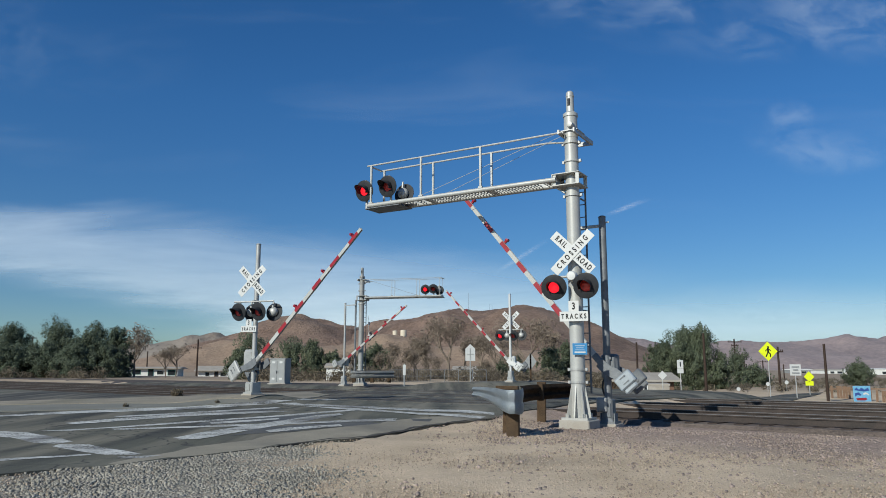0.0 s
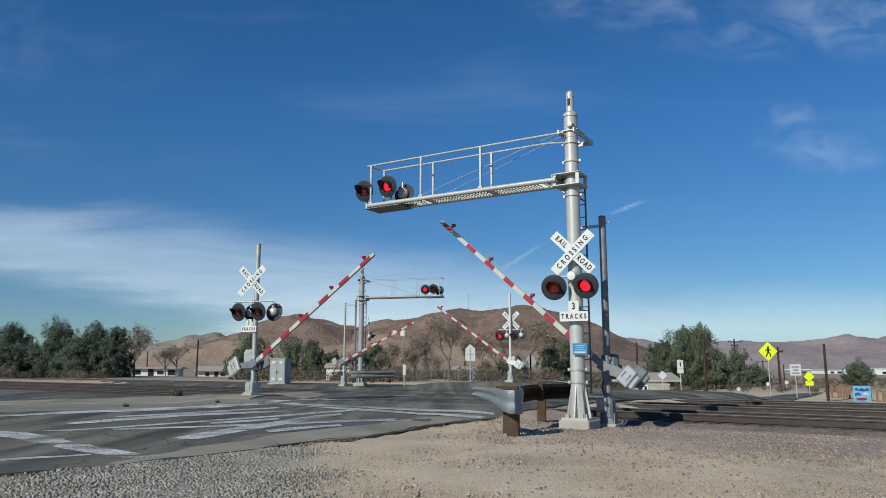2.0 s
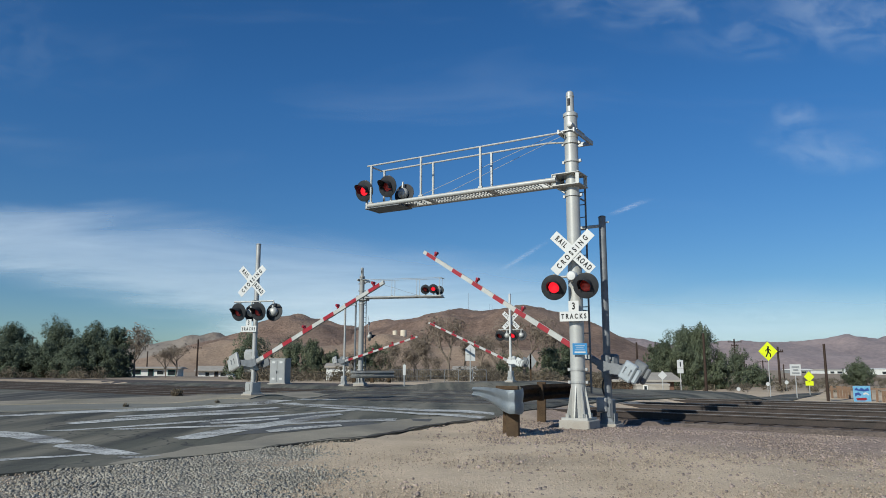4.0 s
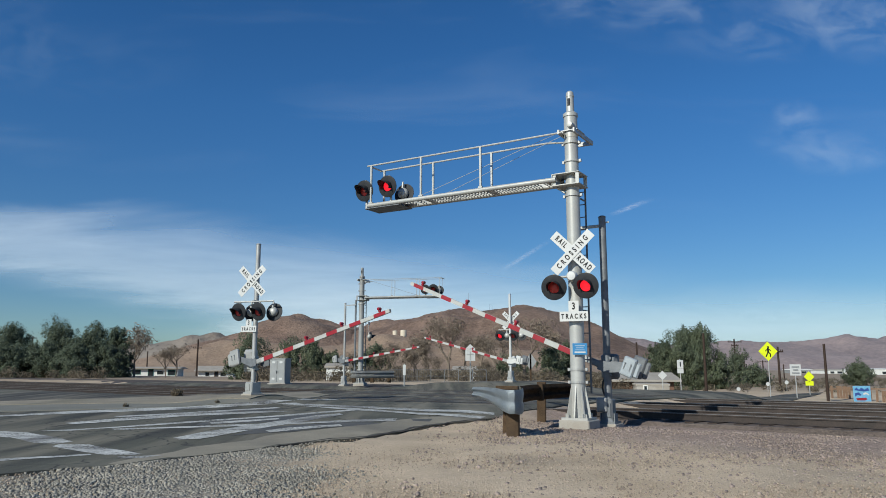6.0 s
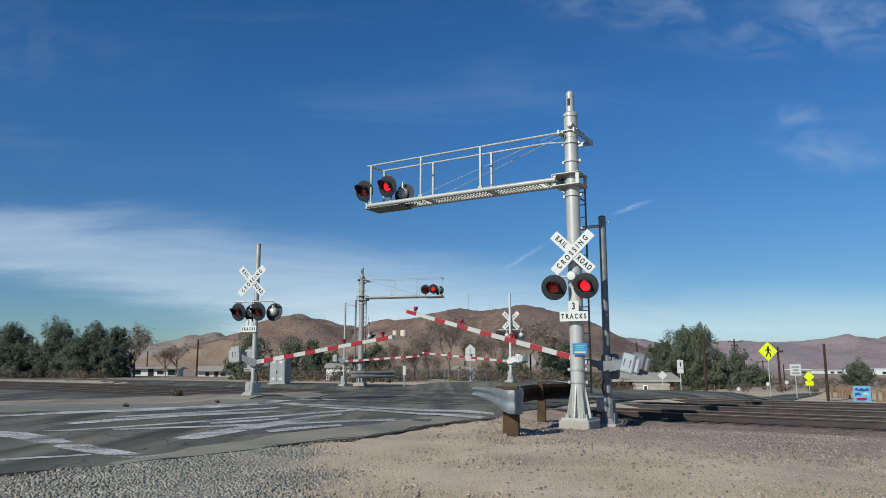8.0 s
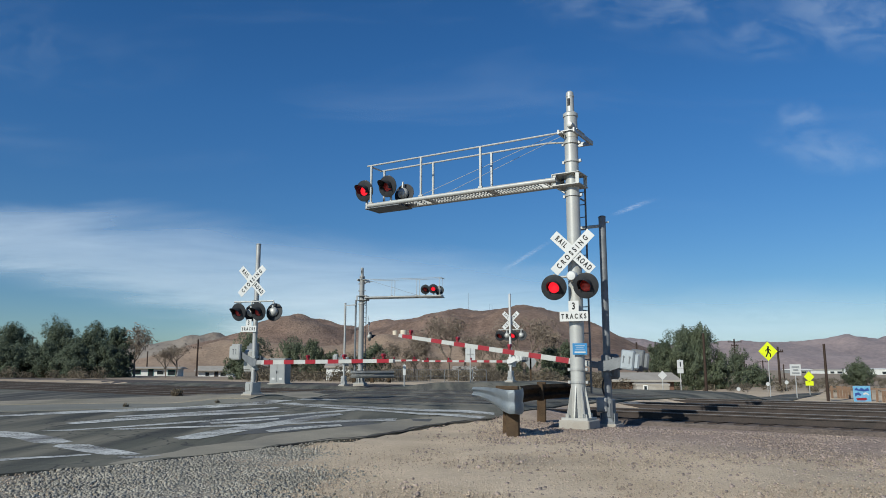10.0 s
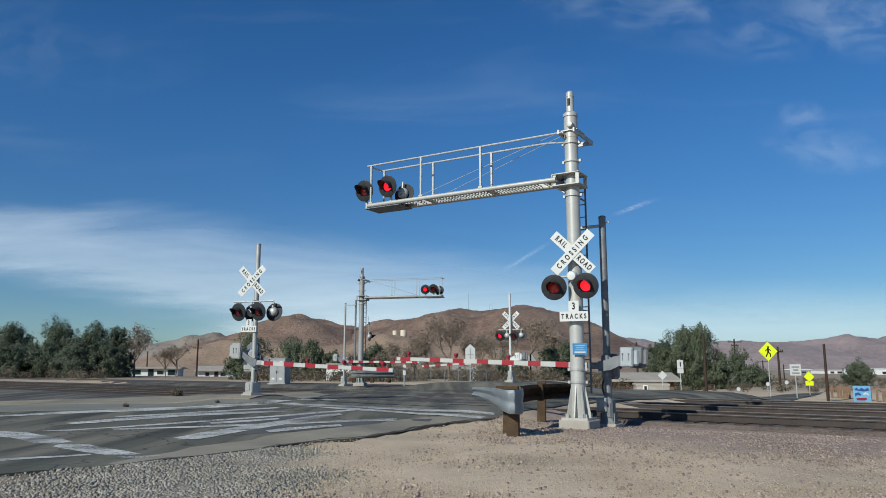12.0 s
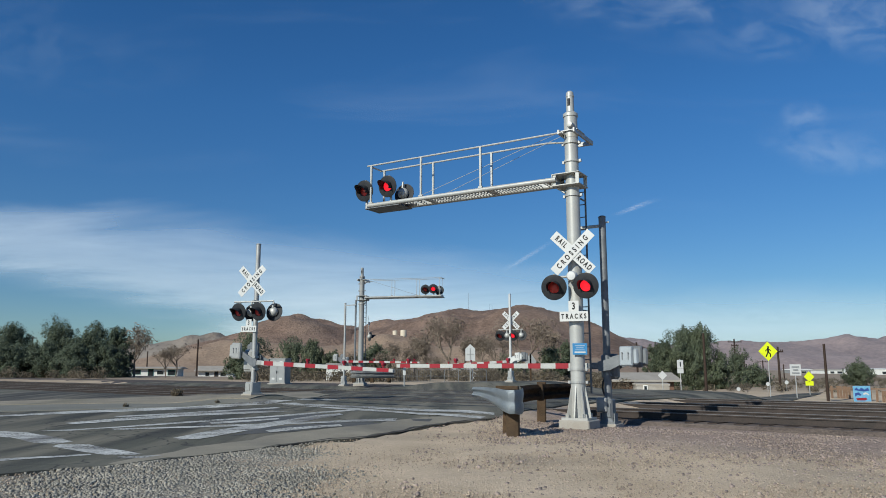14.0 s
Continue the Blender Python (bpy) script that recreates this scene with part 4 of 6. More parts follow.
    # handrails
    for y, bend, drop in ((-w, 0.1, 0.0), (w, 0.75, -0.11)):
        bm = B()
        z = arm_z + rail_h
        tube(bm, (s * 0.1, y * 0.6, z + drop), (s * bend, y, z), rail_r, seg=8)
        tube(bm, (s * bend, y, z), (s * (arm_len + 0.06), y, z), rail_r, seg=8)
        part("handrail", bm, "alu", t, smooth=True)
        for x in (arm_len * 0.398, arm_len * 0.705, arm_len - 0.08):
            bm = B()
            box(bm, (s * x, y, arm_z + rail_h / 2), (rail_r * 1.9, rail_r * 1.9, rail_h))
            box(bm, (s * x, y, arm_z + 0.07), (0.11, 0.07, 0.04))
            part("rail_post", bm, "alu", t)
    bm = B()
    tube(bm, (s * arm_len, -w, arm_z + rail_h), (s * arm_len, w, arm_z + rail_h), 0.022, seg=8)
    part("handrail", bm, "alu", t)
    for y in (-w, w):
        bm = B()
        tube(bm, (s * 0.15, y * 0.4, arm_z + rail_h + 0.1), (s * arm_len * 0.72, y, arm_z + 0.06), 0.006, seg=5)
        part("stay_wire", bm, "alu", t)
    # mast head: two channels across the top, a capped pipe with a slot above
    bm = B()
    z = arm_z + rail_h + 0.02
    for x in (-0.19, 0.19):
        box(bm, (x, 0.30, z), (0.05, 1.26, 0.11), bevel=0.008)
    box(bm, (0, 0.88, z), (0.44, 0.05, 0.11), bevel=0.008)
    box(bm, (0, 0.05, z + 0.05), (0.46, 0.5, 0.02))
    part("top_bracket", bm, "galv", t)
    bm = B()
    tube(bm, (0, 0, z - 0.1), (0, 0, top_z - 0.60), radius * 0.98, radius * 0.95, 24)
    tube(bm, (0, 0, top_z - 0.60), (0, 0, top_z - 0.53), radius * 1.06, radius * 1.06, 24)
    tube(bm, (0, 0, top_z - 0.53), (0, 0, top_z - 0.47), radius * 1.06, radius * 0.6, 24)
    lathe(bm, [(0.0, -0.05), (0.06, -0.04), (0.075, 0.0), (0.075, 0.1), (0.0, 0.1)], Matrix.Translation((0.06, -radius - 0.05, z + 0.17)), 16)
    part("mast_head", bm, "alu", t, smooth=True)
    bm = B()
    tube(bm, (0, 0, top_z - 0.52), (0, 0, top_z), 0.095, 0.088, 18)
    tube(bm, (0, 0, top_z), (0, 0, top_z + 0.04), 0.088, 0.05, 18)
    tube(bm, (0, 0, top_z - 0.10), (0, 0, top_z - 0.07), 0.1, 0.1, 18)
    part("vent_pipe", bm, "alu", t, smooth=True)
    bm = B()
    box(bm, (0, -0.075, top_z - 0.25), (0.07, 0.05, 0.2), bevel=0.015)
    part("vent_slot", bm, "black", t)
    # ladder behind
    bm = B()
    for x in (-0.17, 0.17):
        box(bm, (x, radius + 0.2, (arm_z + 0.75) / 2), (0.04, 0.02, arm_z - 0.75))
    zz = 0.9
    while zz < arm_z - 0.1:
        tube(bm, (-0.17, radius + 0.2, zz), (0.17, radius + 0.2, zz), 0.012, seg=6)
        zz += 0.30
    for z in (1.0, 2.6, arm_z - 0.42):
        for x in (-0.17, 0.17):
            box(bm, (x * 0.8, radius + 0.09, z), (0.03, 0.24, 0.03))
    part("ladder", bm, "dgalv", t)
    # lamps on the arm
    for x, y, dz, back, on, turn in lamps:
        bm = B()
        tube(bm, (s * x, y * 0.6, arm_z - 0.06), (s * x, y * 0.6, arm_z + dz + 0.02), 0.035, seg=10)
        part("lamp_post", bm, "alu", t)
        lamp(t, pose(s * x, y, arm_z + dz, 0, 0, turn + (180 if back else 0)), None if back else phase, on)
    if lower:
        zl, turn = lower
        h = pose(0, 0, 0, 0, 0, turn)
        bm = B()
        box(bm, h @ Vector((0, -radius - 0.06, zl + 0.24)), (0.10, 0.14, 0.12))
        tube(bm, h @ Vector((-0.37, -radius - 0.10, zl + 0.24)), h @ Vector((0.37, -radius - 0.10, zl + 0.24)), 0.028, seg=10)
        part("crossarm", bm, "alu", t)
        bm = B()
        lathe(bm, [(0.0, -0.12), (0.09, -0.11), (0.12, -0.06), (0.12, 0.05), (0.0, 0.06)], Matrix.Translation(h @ Vector((0, -radius - 0.12, zl + 0.24))) @ h, 18)
        part("junction_box", bm, "white", t, "white round junction box", smooth=True)
        for i, x in enumerate((-0.37, 0.37)):
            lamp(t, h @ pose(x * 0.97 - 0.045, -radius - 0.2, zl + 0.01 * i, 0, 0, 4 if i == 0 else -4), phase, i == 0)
    return t


def gate(m, s, length, pivot_z, mast_z, rows, label, counter=1.0, mast_mat="galv", start=0.1, stripes=8, base_h=0.55, r=0.065, reach=0.0, lift=0.0, base_w=0.26, mech=(-0.02, 0.40, 0.58), tip_gap=0.0):
    """A gate mechanism on a mast with a striped arm that swings in the local xz plane."""
    t = thing("crossing_gate", m, label, "crossing gate", "crossing gates")
    bm = B()
    box(bm, (0, 0, 0.03), (0.50, 0.50, 0.1), bevel=0.01)
    part("footing", bm, "concrete", t)
    bm = B()
    box(bm, (0, 0, 0.08 + base_h / 2), (base_w, base_w, base_h), bevel=0.03)
    box(bm, (-s * 0.02, -base_w / 2 - 0.01, 0.08 + base_h * 0.55), (base_w * 0.6, 0.03, base_h * 0.6), bevel=0.01)
    box(bm, (0, 0, 0.10), (0.42, 0.42, 0.05))
    for x in (-0.16, 0.16):
        box(bm, (x, 0, 0.2), (0.03, 0.2, 0.22))
    part("base_junction_box", bm, "galv" if mast_mat == "white" else mast_mat, t)
    bm = B()
    tube(bm, (0, 0, 0.08), (0, 0, mast_z), r, r, 18)
    tube(bm, (0, 0, mast_z), (0, 0, mast_z + 0.03), r * 1.15, r * 0.7, 18)
    part("mast", bm, mast_mat, t, smooth=True)
    bm = B()
    mx, mw, mh = mech
    box(bm, (s * mx, 0.15, pivot_z + (mh - 0.6) / 2), (mw, 0.22, mh), bevel=0.05)
    box(bm, (s * mx, 0.03, pivot_z + (mh - 0.6) / 2), (mw * 0.78, 0.05, mh * 0.78), bevel=0.02)
    box(bm, (s * mx, 0.27, pivot_z + 0.02), (mw * 0.75, 0.04, 0.42), bevel=0.02)
    box(bm, (0, 0.03, pivot_z + 0.18), (0.22, 0.16, 0.06))
    box(bm, (0, 0.03, pivot_z - 0.2), (0.22, 0.16, 0.06))
    part("mechanism", bm, mast_mat if mast_mat != "white" else "white", t, "grey cast gate mechanism")
    bm = B()
    tube(bm, (0, -0.16, pivot_z), (0, 0.24, pivot_z), 0.05, seg=14)
    part("shaft", bm, "dgalv", t)
    bm = B()
    for i in range(12):
        a0, a1 = math.pi * i / 12, math.pi * (i + 1) / 12
        p = [(0.16 * math.sin(a) * s + 0.02, 0.02, pivot_z - 0.48 + 0.25 * math.cos(a)) for a in (a0, a1)]
        tube(bm, p[0], p[1], 0.022, seg=8)
    part("cable_loop", bm, "black", t)
    # the arm, with its weights behind the pivot
    y = -0.13
    bm = B()
    n0, n1 = 0.066, 0.046
    for sy in (-0.022, 0.022):
        a = [(s * start, y + sy - 0.012, -n0), (s * start, y + sy - 0.012, n0), (s * length, y + sy - 0.012, n1), (s * length, y + sy - 0.012, -n1)]
        f = [bm.verts.new(v) for v in a]
        g = [bm.verts.new((v[0], v[1] + 0.024, v[2])) for v in a]
        bm.faces.new(f)
        bm.faces.new(g[::-1])
        for i in range(4):
            bm.faces.new([f[i], g[i], g[(i + 1) % 4], f[(i + 1) % 4]])
    bmesh.ops.recalc_face_normals(bm, faces=bm.faces)
    arm = part("arm", bm, "armwhite", t, "white gate arm with red stripes", pose(s * reach, 0, pivot_z))
    step = (length - start) / (2 * stripes)
    for i in range(stripes):
        x0 = length - 0.04 - (2 * i + 1.15) * step - (tip_gap if i else 0)
        x1 = x0 + step * 0.92
        if x0 < start + 0.1:
            break
        bm = B()
        def half(x):
            return n0 + (n1 - n0) * (x - start) / (length - start) + 0.0015
        for sy in (-1, 1):
            yy = y + sy * 0.0365
            q = [bm.verts.new((s * x, yy, k * half(x))) for x, k in ((x0, -1), (x0, 1), (x1, 1), (x1, -1))]
            u = [bm.verts.new((v.co.x, v.co.y - sy * 0.003, v.co.z)) for v in q]
            bm.faces.new(q)
            bm.faces.new(u[::-1])
            for j in range(4):
                bm.faces.new([q[j], u[j], u[(j + 1) % 4], q[(j + 1) % 4]])
        bmesh.ops.recalc_face_normals(bm, faces=bm.faces)
        part("stripe", bm, "red", arm)
    for x in (length - 0.38, length * 0.68, length * 0.42):
        bm = B()
        box(bm, (s * x, y, n1 + 0.05), (0.07, 0.06, 0.07), bevel=0.01)
        lathe(bm, [(0.0, -0.06), (0.04, -0.05), (0.042, 0.05), (0.0, 0.06)], Matrix.Translation((s * x, y, n1 + 0.11)), 14)
        part("arm_light", bm, "amber", arm, "small red light on the gate arm", smooth=True)
    bm = B()
    box(bm, (s * 0.10, y + 0.0, 0), (0.50, 0.10, 0.15), bevel=0.02)
    part("arm_clamp", bm, "dgalv" if mast_mat == "dgalv" else "galv", arm)
    for yy in (-0.20, 0.30):
        # a cast arm that rises to the weights
        bm = B()
        v = [(s * 0.12, 0.10), (s * 0.10, -0.12), (-s * 0.16, -0.10), (-s * 0.62 * counter, 0.08 + lift), (-s * 0.70 * counter, 0.30 + lift), (-s * 0.30 * counter, 0.22), (-s * 0.10, 0.14)]
        f = [bm.verts.new((a, yy, b)) for a, b in v]
        g = [bm.verts.new((a, yy + 0.035, b)) for a, b in v]
        bm.faces.new(f)
        bm.faces.new(g[::-1])
        for i in range(len(v)):
            j = (i + 1) % len(v)
            bm.faces.new([f[i], g[i], g[j], f[j]])
        bmesh.ops.recalc_face_normals(bm, faces=bm.faces)
        part("weight_arm", bm, "white" if mast_mat == "white" else "dgalv", arm)
        bm = B()
        x, yo = -s * 0.70 * counter, yy + (-0.07 if yy < 0 else 0.10)
        tall = (0.44 if yy < 0 else 0.50) * (1.15 if lift else 1.0)
        box(bm, (x, yo, 0.22 + lift), (0.36 * counter, 0.11, tall), bevel=0.025)
        box(bm, (x - s * 0.24 * counter, yo + 0.01, 0.21 + lift), (0.15 * counter, 0.08, tall * 0.8), bevel=0.035)
        box(bm, (x, yo - 0.056, 0.22 + lift), (0.30 * counter, 0.012, tall - 0.08), bevel=0.004)
        part("counterweight", bm, ("railsteel" if mast_mat == "dgalv" else mast_mat) if yy < 0 else "dgalv", arm, "grey cast counterweight")
        bm = B()
        for dx in (-0.08, 0.06):
            tube(bm, (x + dx, yo - 0.085, 0.29 + lift), (x + dx, yo + 0.07, 0.29 + lift), 0.02, seg=6)
            box(bm, (x + dx, yo - 0.065, 0.22 + lift), (0.024, 0.012, 0.16))
        part("weight_bolt", bm, "dgalv", arm)
    ARMS.append((arm, s, rows))
    return t


def gate_signal(t, zc, zl, zs, face, phase, back_x, lamp_x=(-0.55, 0.08), front=-0.12, aim=0, shift=0.0):
    """Crossbuck, lamps and track sign on a gate's own mast."""
    h = pose(0, 0, 0, 0, 0, face)
    crossbuck(t, h @ pose(shift, front, zc))
    bm = B()
    tube(bm, h @ Vector((-0.72, front - 0.02, zl + 0.33)), h @ Vector((0.72, front - 0.02, zl + 0.33)), 0.024, seg=8)
    box(bm, h @ Vector((0, front / 2, zl + 0.33)), (0.1, 0.16, 0.1))
    part("crossarm", bm, "galv", t)
    for i, x in enumerate(lamp_x):
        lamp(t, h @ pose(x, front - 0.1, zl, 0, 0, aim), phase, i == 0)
    for x in back_x:
        lamp(t, h @ pose(x, 0.12, zl, 0, 0, 180))
    if zs:
        track_signs(t, h @ pose(-0.06 + shift, front, zs), 0.88)


# ---- the crossing's signals ----
NEAR_ROWS = [(0, 50.1), (0.5, 47.7), (1, 45.3), (1.5, 43.1), (2, 41.0), (3, 36.5), (4.2, 30.7), (5.3, 25.6), (6.5, 20.5), (7.5, 16.9), (8.2, 14.2), (9.3, 10.5), (10.3, 7.3), (11, 5.3), (11.5, 3.8), (12, 2.1), (12.4, 0.9), (12.8, 0.3), (13.1, 0.2), (14, 0.2)]
LEFT_ROWS = [(0, 38.9), (1.5, 32.1), (3, 25.4), (4.2, 20.2), (5.3, 15.7), (6.5, 11.3), (7.5, 7.7), (8.2, 5.6), (9.3, 2.2), (10.3, -0.6), (11, -1.5), (12, -2.3), (14, -2.4)]
FAR_ROWS = [(0, 44.5), (1.5, 36.8), (3, 27.9), (4.2, 22.0), (5.3, 17.0), (6.5, 11.9), (7.5, 7.4), (8.2, 4.5), (9.3, 1.9), (10.3, 0.0), (11, -1.3), (12, -2.3), (14, -2.5)]
BACK_ROWS = [(0, 33.5), (1, 27.4), (2, 22.0), (3, 17.3), (4.2, 12.9), (5.5, 9.0), (6.5, 6.4), (7.5, 3.6), (8.5, 1.8), (11, -0.4), (12, -0.9), (14, -1.0)]

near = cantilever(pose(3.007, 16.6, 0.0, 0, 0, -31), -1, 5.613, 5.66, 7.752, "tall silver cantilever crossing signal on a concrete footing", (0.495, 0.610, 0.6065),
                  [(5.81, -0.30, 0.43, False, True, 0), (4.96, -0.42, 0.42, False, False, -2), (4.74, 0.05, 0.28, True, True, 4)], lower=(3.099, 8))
crossbuck(near, pose(0.07, -0.30, 3.879, 0, 0, 8))
track_signs(near, pose(0.045, -0.27, 2.447, 0, 0, 8))
bm = B()
box(bm, (0, 0, 0), (0.32, 0.008, 0.25), bevel=0.003)
blue = part("blue_sign", bm, "blue", near, "small blue emergency notice sign", pose(0.135, -0.19, 1.727, 0, 0, 22))
for i, (z, w) in enumerate(((0.07, 0.22), (0.025, 0.16), (-0.02, 0.2), (-0.07, 0.24))):
    bm = B()
    box(bm, (0, -0.006, z), (w, 0.004, 0.011 if i < 3 else 0.03))
    part("text_bar", bm, "white", blue)

near_gate = gate(pose(3.821, 17.3, ground_z(3.821, 17.3), 0, 0, -33), -1, 5.93, 1.36 - ground_z(3.821, 17.3), 5.014 - 0.1, NEAR_ROWS, "crossing gate with a tall grey mast beside the cantilever", 0.86, "dgalv", r=0.085, stripes=8, reach=0.04, tip_gap=0.24)
bm = B()
box(bm, (-0.30, 0, 4.806 - 0.1), (0.62, 0.06, 0.07), bevel=0.01)
box(bm, (0.12, 0, 4.875 - 0.1), (0.10, 0.04, 0.03))
part("stop_bracket", bm, "alu", near_gate)
bm = B()
box(bm, (-0.10, -0.14, 0.50), (0.24, 0.14, 0.32), bevel=0.02)
box(bm, (-0.10, -0.22, 0.50), (0.18, 0.02, 0.24), bevel=0.006)
part("conduit_box", bm, "galv", near_gate, "light grey conduit box")
bm = B()
tube(bm, (0, 0, 0.05), (0, 0, 0.34), 0.21, 0.12, 8)
part("flange", bm, "dgalv", near_gate, "dark cast mast base")

zl0 = ground_z(-5.98, 23.5)
left_gate = gate(pose(-5.98, 23.5, zl0, 0, 0, -39), 1, 5.89, 1.499 - zl0, 5.287 - zl0, LEFT_ROWS, "crossing gate with crossbuck and lamps on a silver mast", 1.16, "galv", stripes=6, r=0.075, reach=0.25, lift=0.12, base_h=0.36, base_w=0.36, mech=(-0.36, 0.50, 0.72))
gate_signal(left_gate, 4.082 - zl0, 3.09 - zl0, 2.555 - zl0, 21, None, (-0.2, 0.60), (-0.50, 0.22), aim=-8, shift=-0.11)

zf0 = ground_z(3.674, 40.4)
far_gate = gate(pose(3.674, 40.4, zf0, 0, 0, -35), -1, 5.88, 1.725 - zf0, 5.393 - zf0, FAR_ROWS, "far crossing gate with crossbuck and white mechanism", 0.85, "white", stripes=7)
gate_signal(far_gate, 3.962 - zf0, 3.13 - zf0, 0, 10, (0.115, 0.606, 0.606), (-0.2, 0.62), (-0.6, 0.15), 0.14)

zb0 = ground_z(-6.117, 46)
back_gate = gate(pose(-6.117, 46, zb0, 0, 0, -35), 1, 5.84, 1.788 - zb0, 5.395 - zb0, BACK_ROWS, "far crossing gate beside the second cantilever", 0.8, "galv", stripes=7, reach=0.09)
bm = B()
box(bm, (0.45, 0, 5.253 - zb0), (0.9, 0.06, 0.06))
part("stop_bracket", bm, "galv", back_gate)

zc0 = ground_z(-5.042, 45.5)
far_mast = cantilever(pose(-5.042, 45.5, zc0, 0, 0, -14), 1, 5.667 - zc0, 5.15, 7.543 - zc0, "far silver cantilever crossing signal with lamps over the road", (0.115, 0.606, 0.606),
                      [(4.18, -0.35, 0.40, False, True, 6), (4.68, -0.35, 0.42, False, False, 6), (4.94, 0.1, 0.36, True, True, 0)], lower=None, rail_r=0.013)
bm = B()
tube(bm, (-0.42, 0.1, 0.0), (-0.42, 0.1, 5.667 - zc0 - 0.1), 0.06, seg=8)
for z in (0.8, 2.2, 3.6):
    box(bm, (-0.22, 0.1, z), (0.4, 0.05, 0.05))
part("conduit", bm, "dgalv", far_mast)
for piece in far_mast.children:
    if piece.type == "MESH" and piece.data.materials[0] == M["alu"]:
        piece.data.materials[0] = M["oldalu"]
crossbuck(far_mast, pose(0.42, 0.1, 4.093 - zc0, 0, 0, -68))
lamp(far_mast, pose(0.52, 0.2, 3.295 - zc0, 0, 0, 130))


# ---- guard rail ----
def w_beam(path, name, parent, z=0.66, hgt=0.33, steel="galv"):
    bm = B()
    prof = [(0.0, -0.5), (0.03, -0.42), (0.075, -0.30), (0.075, -0.2), (0.0, -0.06), (0.0, 0.06), (0.075, 0.2), (0.075, 0.30), (0.03, 0.42), (0.0, 0.5)]
    rows = []
    for i, p in enumerate(path):
        a, b = Vector(path[max(0, i - 1)]), Vector(path[min(len(path) - 1, i + 1)])
        d = (b - a).normalized()
        nrm = Vector((d.y, -d.x, 0))
        rows.append([bm.verts.new(Vector((p[0], p[1], ground_z(p[0], p[1]) * 0 + z + q * hgt)) + nrm * o) for o, q in prof])
    for p, q in zip(rows, rows[1:]):
        for i in range(len(prof) - 1):
            bm.faces.new([p[i], q[i], q[i + 1], p[i + 1]])
    bmesh.ops.solidify(bm, geom=bm.faces, thickness=0.006)
    return part(name, bm, steel, parent, "galvanised corrugated guard rail", smooth=True)


rail_thing = thing("guard_rail", Matrix(), "galvanised guard rail on wooden posts with rounded end", "guard rail")
# rounded end: deepest at the nose, narrow where it flares away from the road
bm = B()
nose = [((0.636, 15.6, 0.747)[:2], 0.72, 0.92), ((0.767, 15.4, 0.754)[:2], 0.70, 0.925), ((0.932, 15.05, 0.766)[:2], 0.64, 0.92), ((1.065, 14.7, 0.777)[:2], 0.56, 0.915), ((1.152, 14.4, 0.787)[:2], 0.49, 0.90), ((1.248, 14.25, 0.792)[:2], 0.45, 0.89),
        ((1.352, 14.22, 0.793)[:2], 0.45, 0.89), ((1.448, 14.32, 0.79)[:2], 0.43, 0.895), ((1.521, 14.5, 0.784)[:2], 0.43, 0.90), ((1.575, 14.8, 0.774)[:2], 0.43, 0.91), ((1.618, 15.2, 0.761)[:2], 0.43, 0.92)]
rows = []
for i, (p, z0, z1) in enumerate(nose):
    a, b = Vector(nose[max(0, i - 1)][0]), Vector(nose[min(len(nose) - 1, i + 1)][0])
    d = (b - a).normalized()
    side = Vector((d.y, -d.x, 0))
    deep = 0.05 if i < 4 else 0.022
    rows.append([bm.verts.new(Vector((p[0], p[1], z0 + (z1 - z0) * q)) + side * o * deep) for q, o in ((0, 0), (0.08, 0.6), (0.22, 1), (0.36, 0.6), (0.46, 0), (0.54, 0), (0.64, 0.6), (0.78, 1), (0.92, 0.6), (1, 0))])
for p, q in zip(rows, rows[1:]):
    for i in range(9):
        bm.faces.new([p[i], q[i], q[i + 1], p[i + 1]])
bmesh.ops.solidify(bm, geom=bm.faces, thickness=0.008)
part("end_section", bm, "railsteel", rail_thing, "galvanised rounded guard rail end", smooth=True)
w_beam([(1.63, 15.9), (2.0, 17.2), (2.45, 18.1), (3.45, 19.6)], "beam", rail_thing, 0.75, 0.36, "wood")
for x, d, z0, z1, w, dd, name in ((1.36, 14.62, -0.1, 0.62, 0.24, 0.22, "post"), (1.30, 15.3, -0.1, 0.66, 0.16, 0.2, "post"), (2.40, 18.3, -0.15, 0.98, 0.21, 0.18, "post"), (2.34, 17.75, 0.55, 0.95, 0.14, 0.16, "block"), (1.297, 15.2, 0.87, 0.95, 0.46, 0.18, "block"), (3.4, 19.5, -0.15, 0.93, 0.18, 0.2, "post")):
    bm = B()
    box(bm, (0, 0, (z0 + z1) / 2), (w, dd, z1 - z0), pose(x, d, 0, random.uniform(-2, 2), random.uniform(-2, 2), -12), 0.012)
    part(name, bm, "wood", rail_thing, "weathered brown wooden post" if name == "post" else "")

# second guard rail far off beside the back gate
far_rail = thing("guard_rail", Matrix(), "galvanised guard rail beside the far gate", "guard rail")
w_beam([(-5.34, 43.5, 0.847)[:2], (-5.018, 43, 0.852)[:2], (-4.059, 43.2, 0.85)[:2], (-2.901, 44, 0.842)[:2]], "beam", far_rail, 1.02, 0.42)
for x in (-5.28, -4.2, -3.18):
    bm = B()
    box(bm, (x, 44.2, 0.78), (0.2, 0.2, 0.5), bevel=0.01)
    part("post", bm, "wood", far_rail)


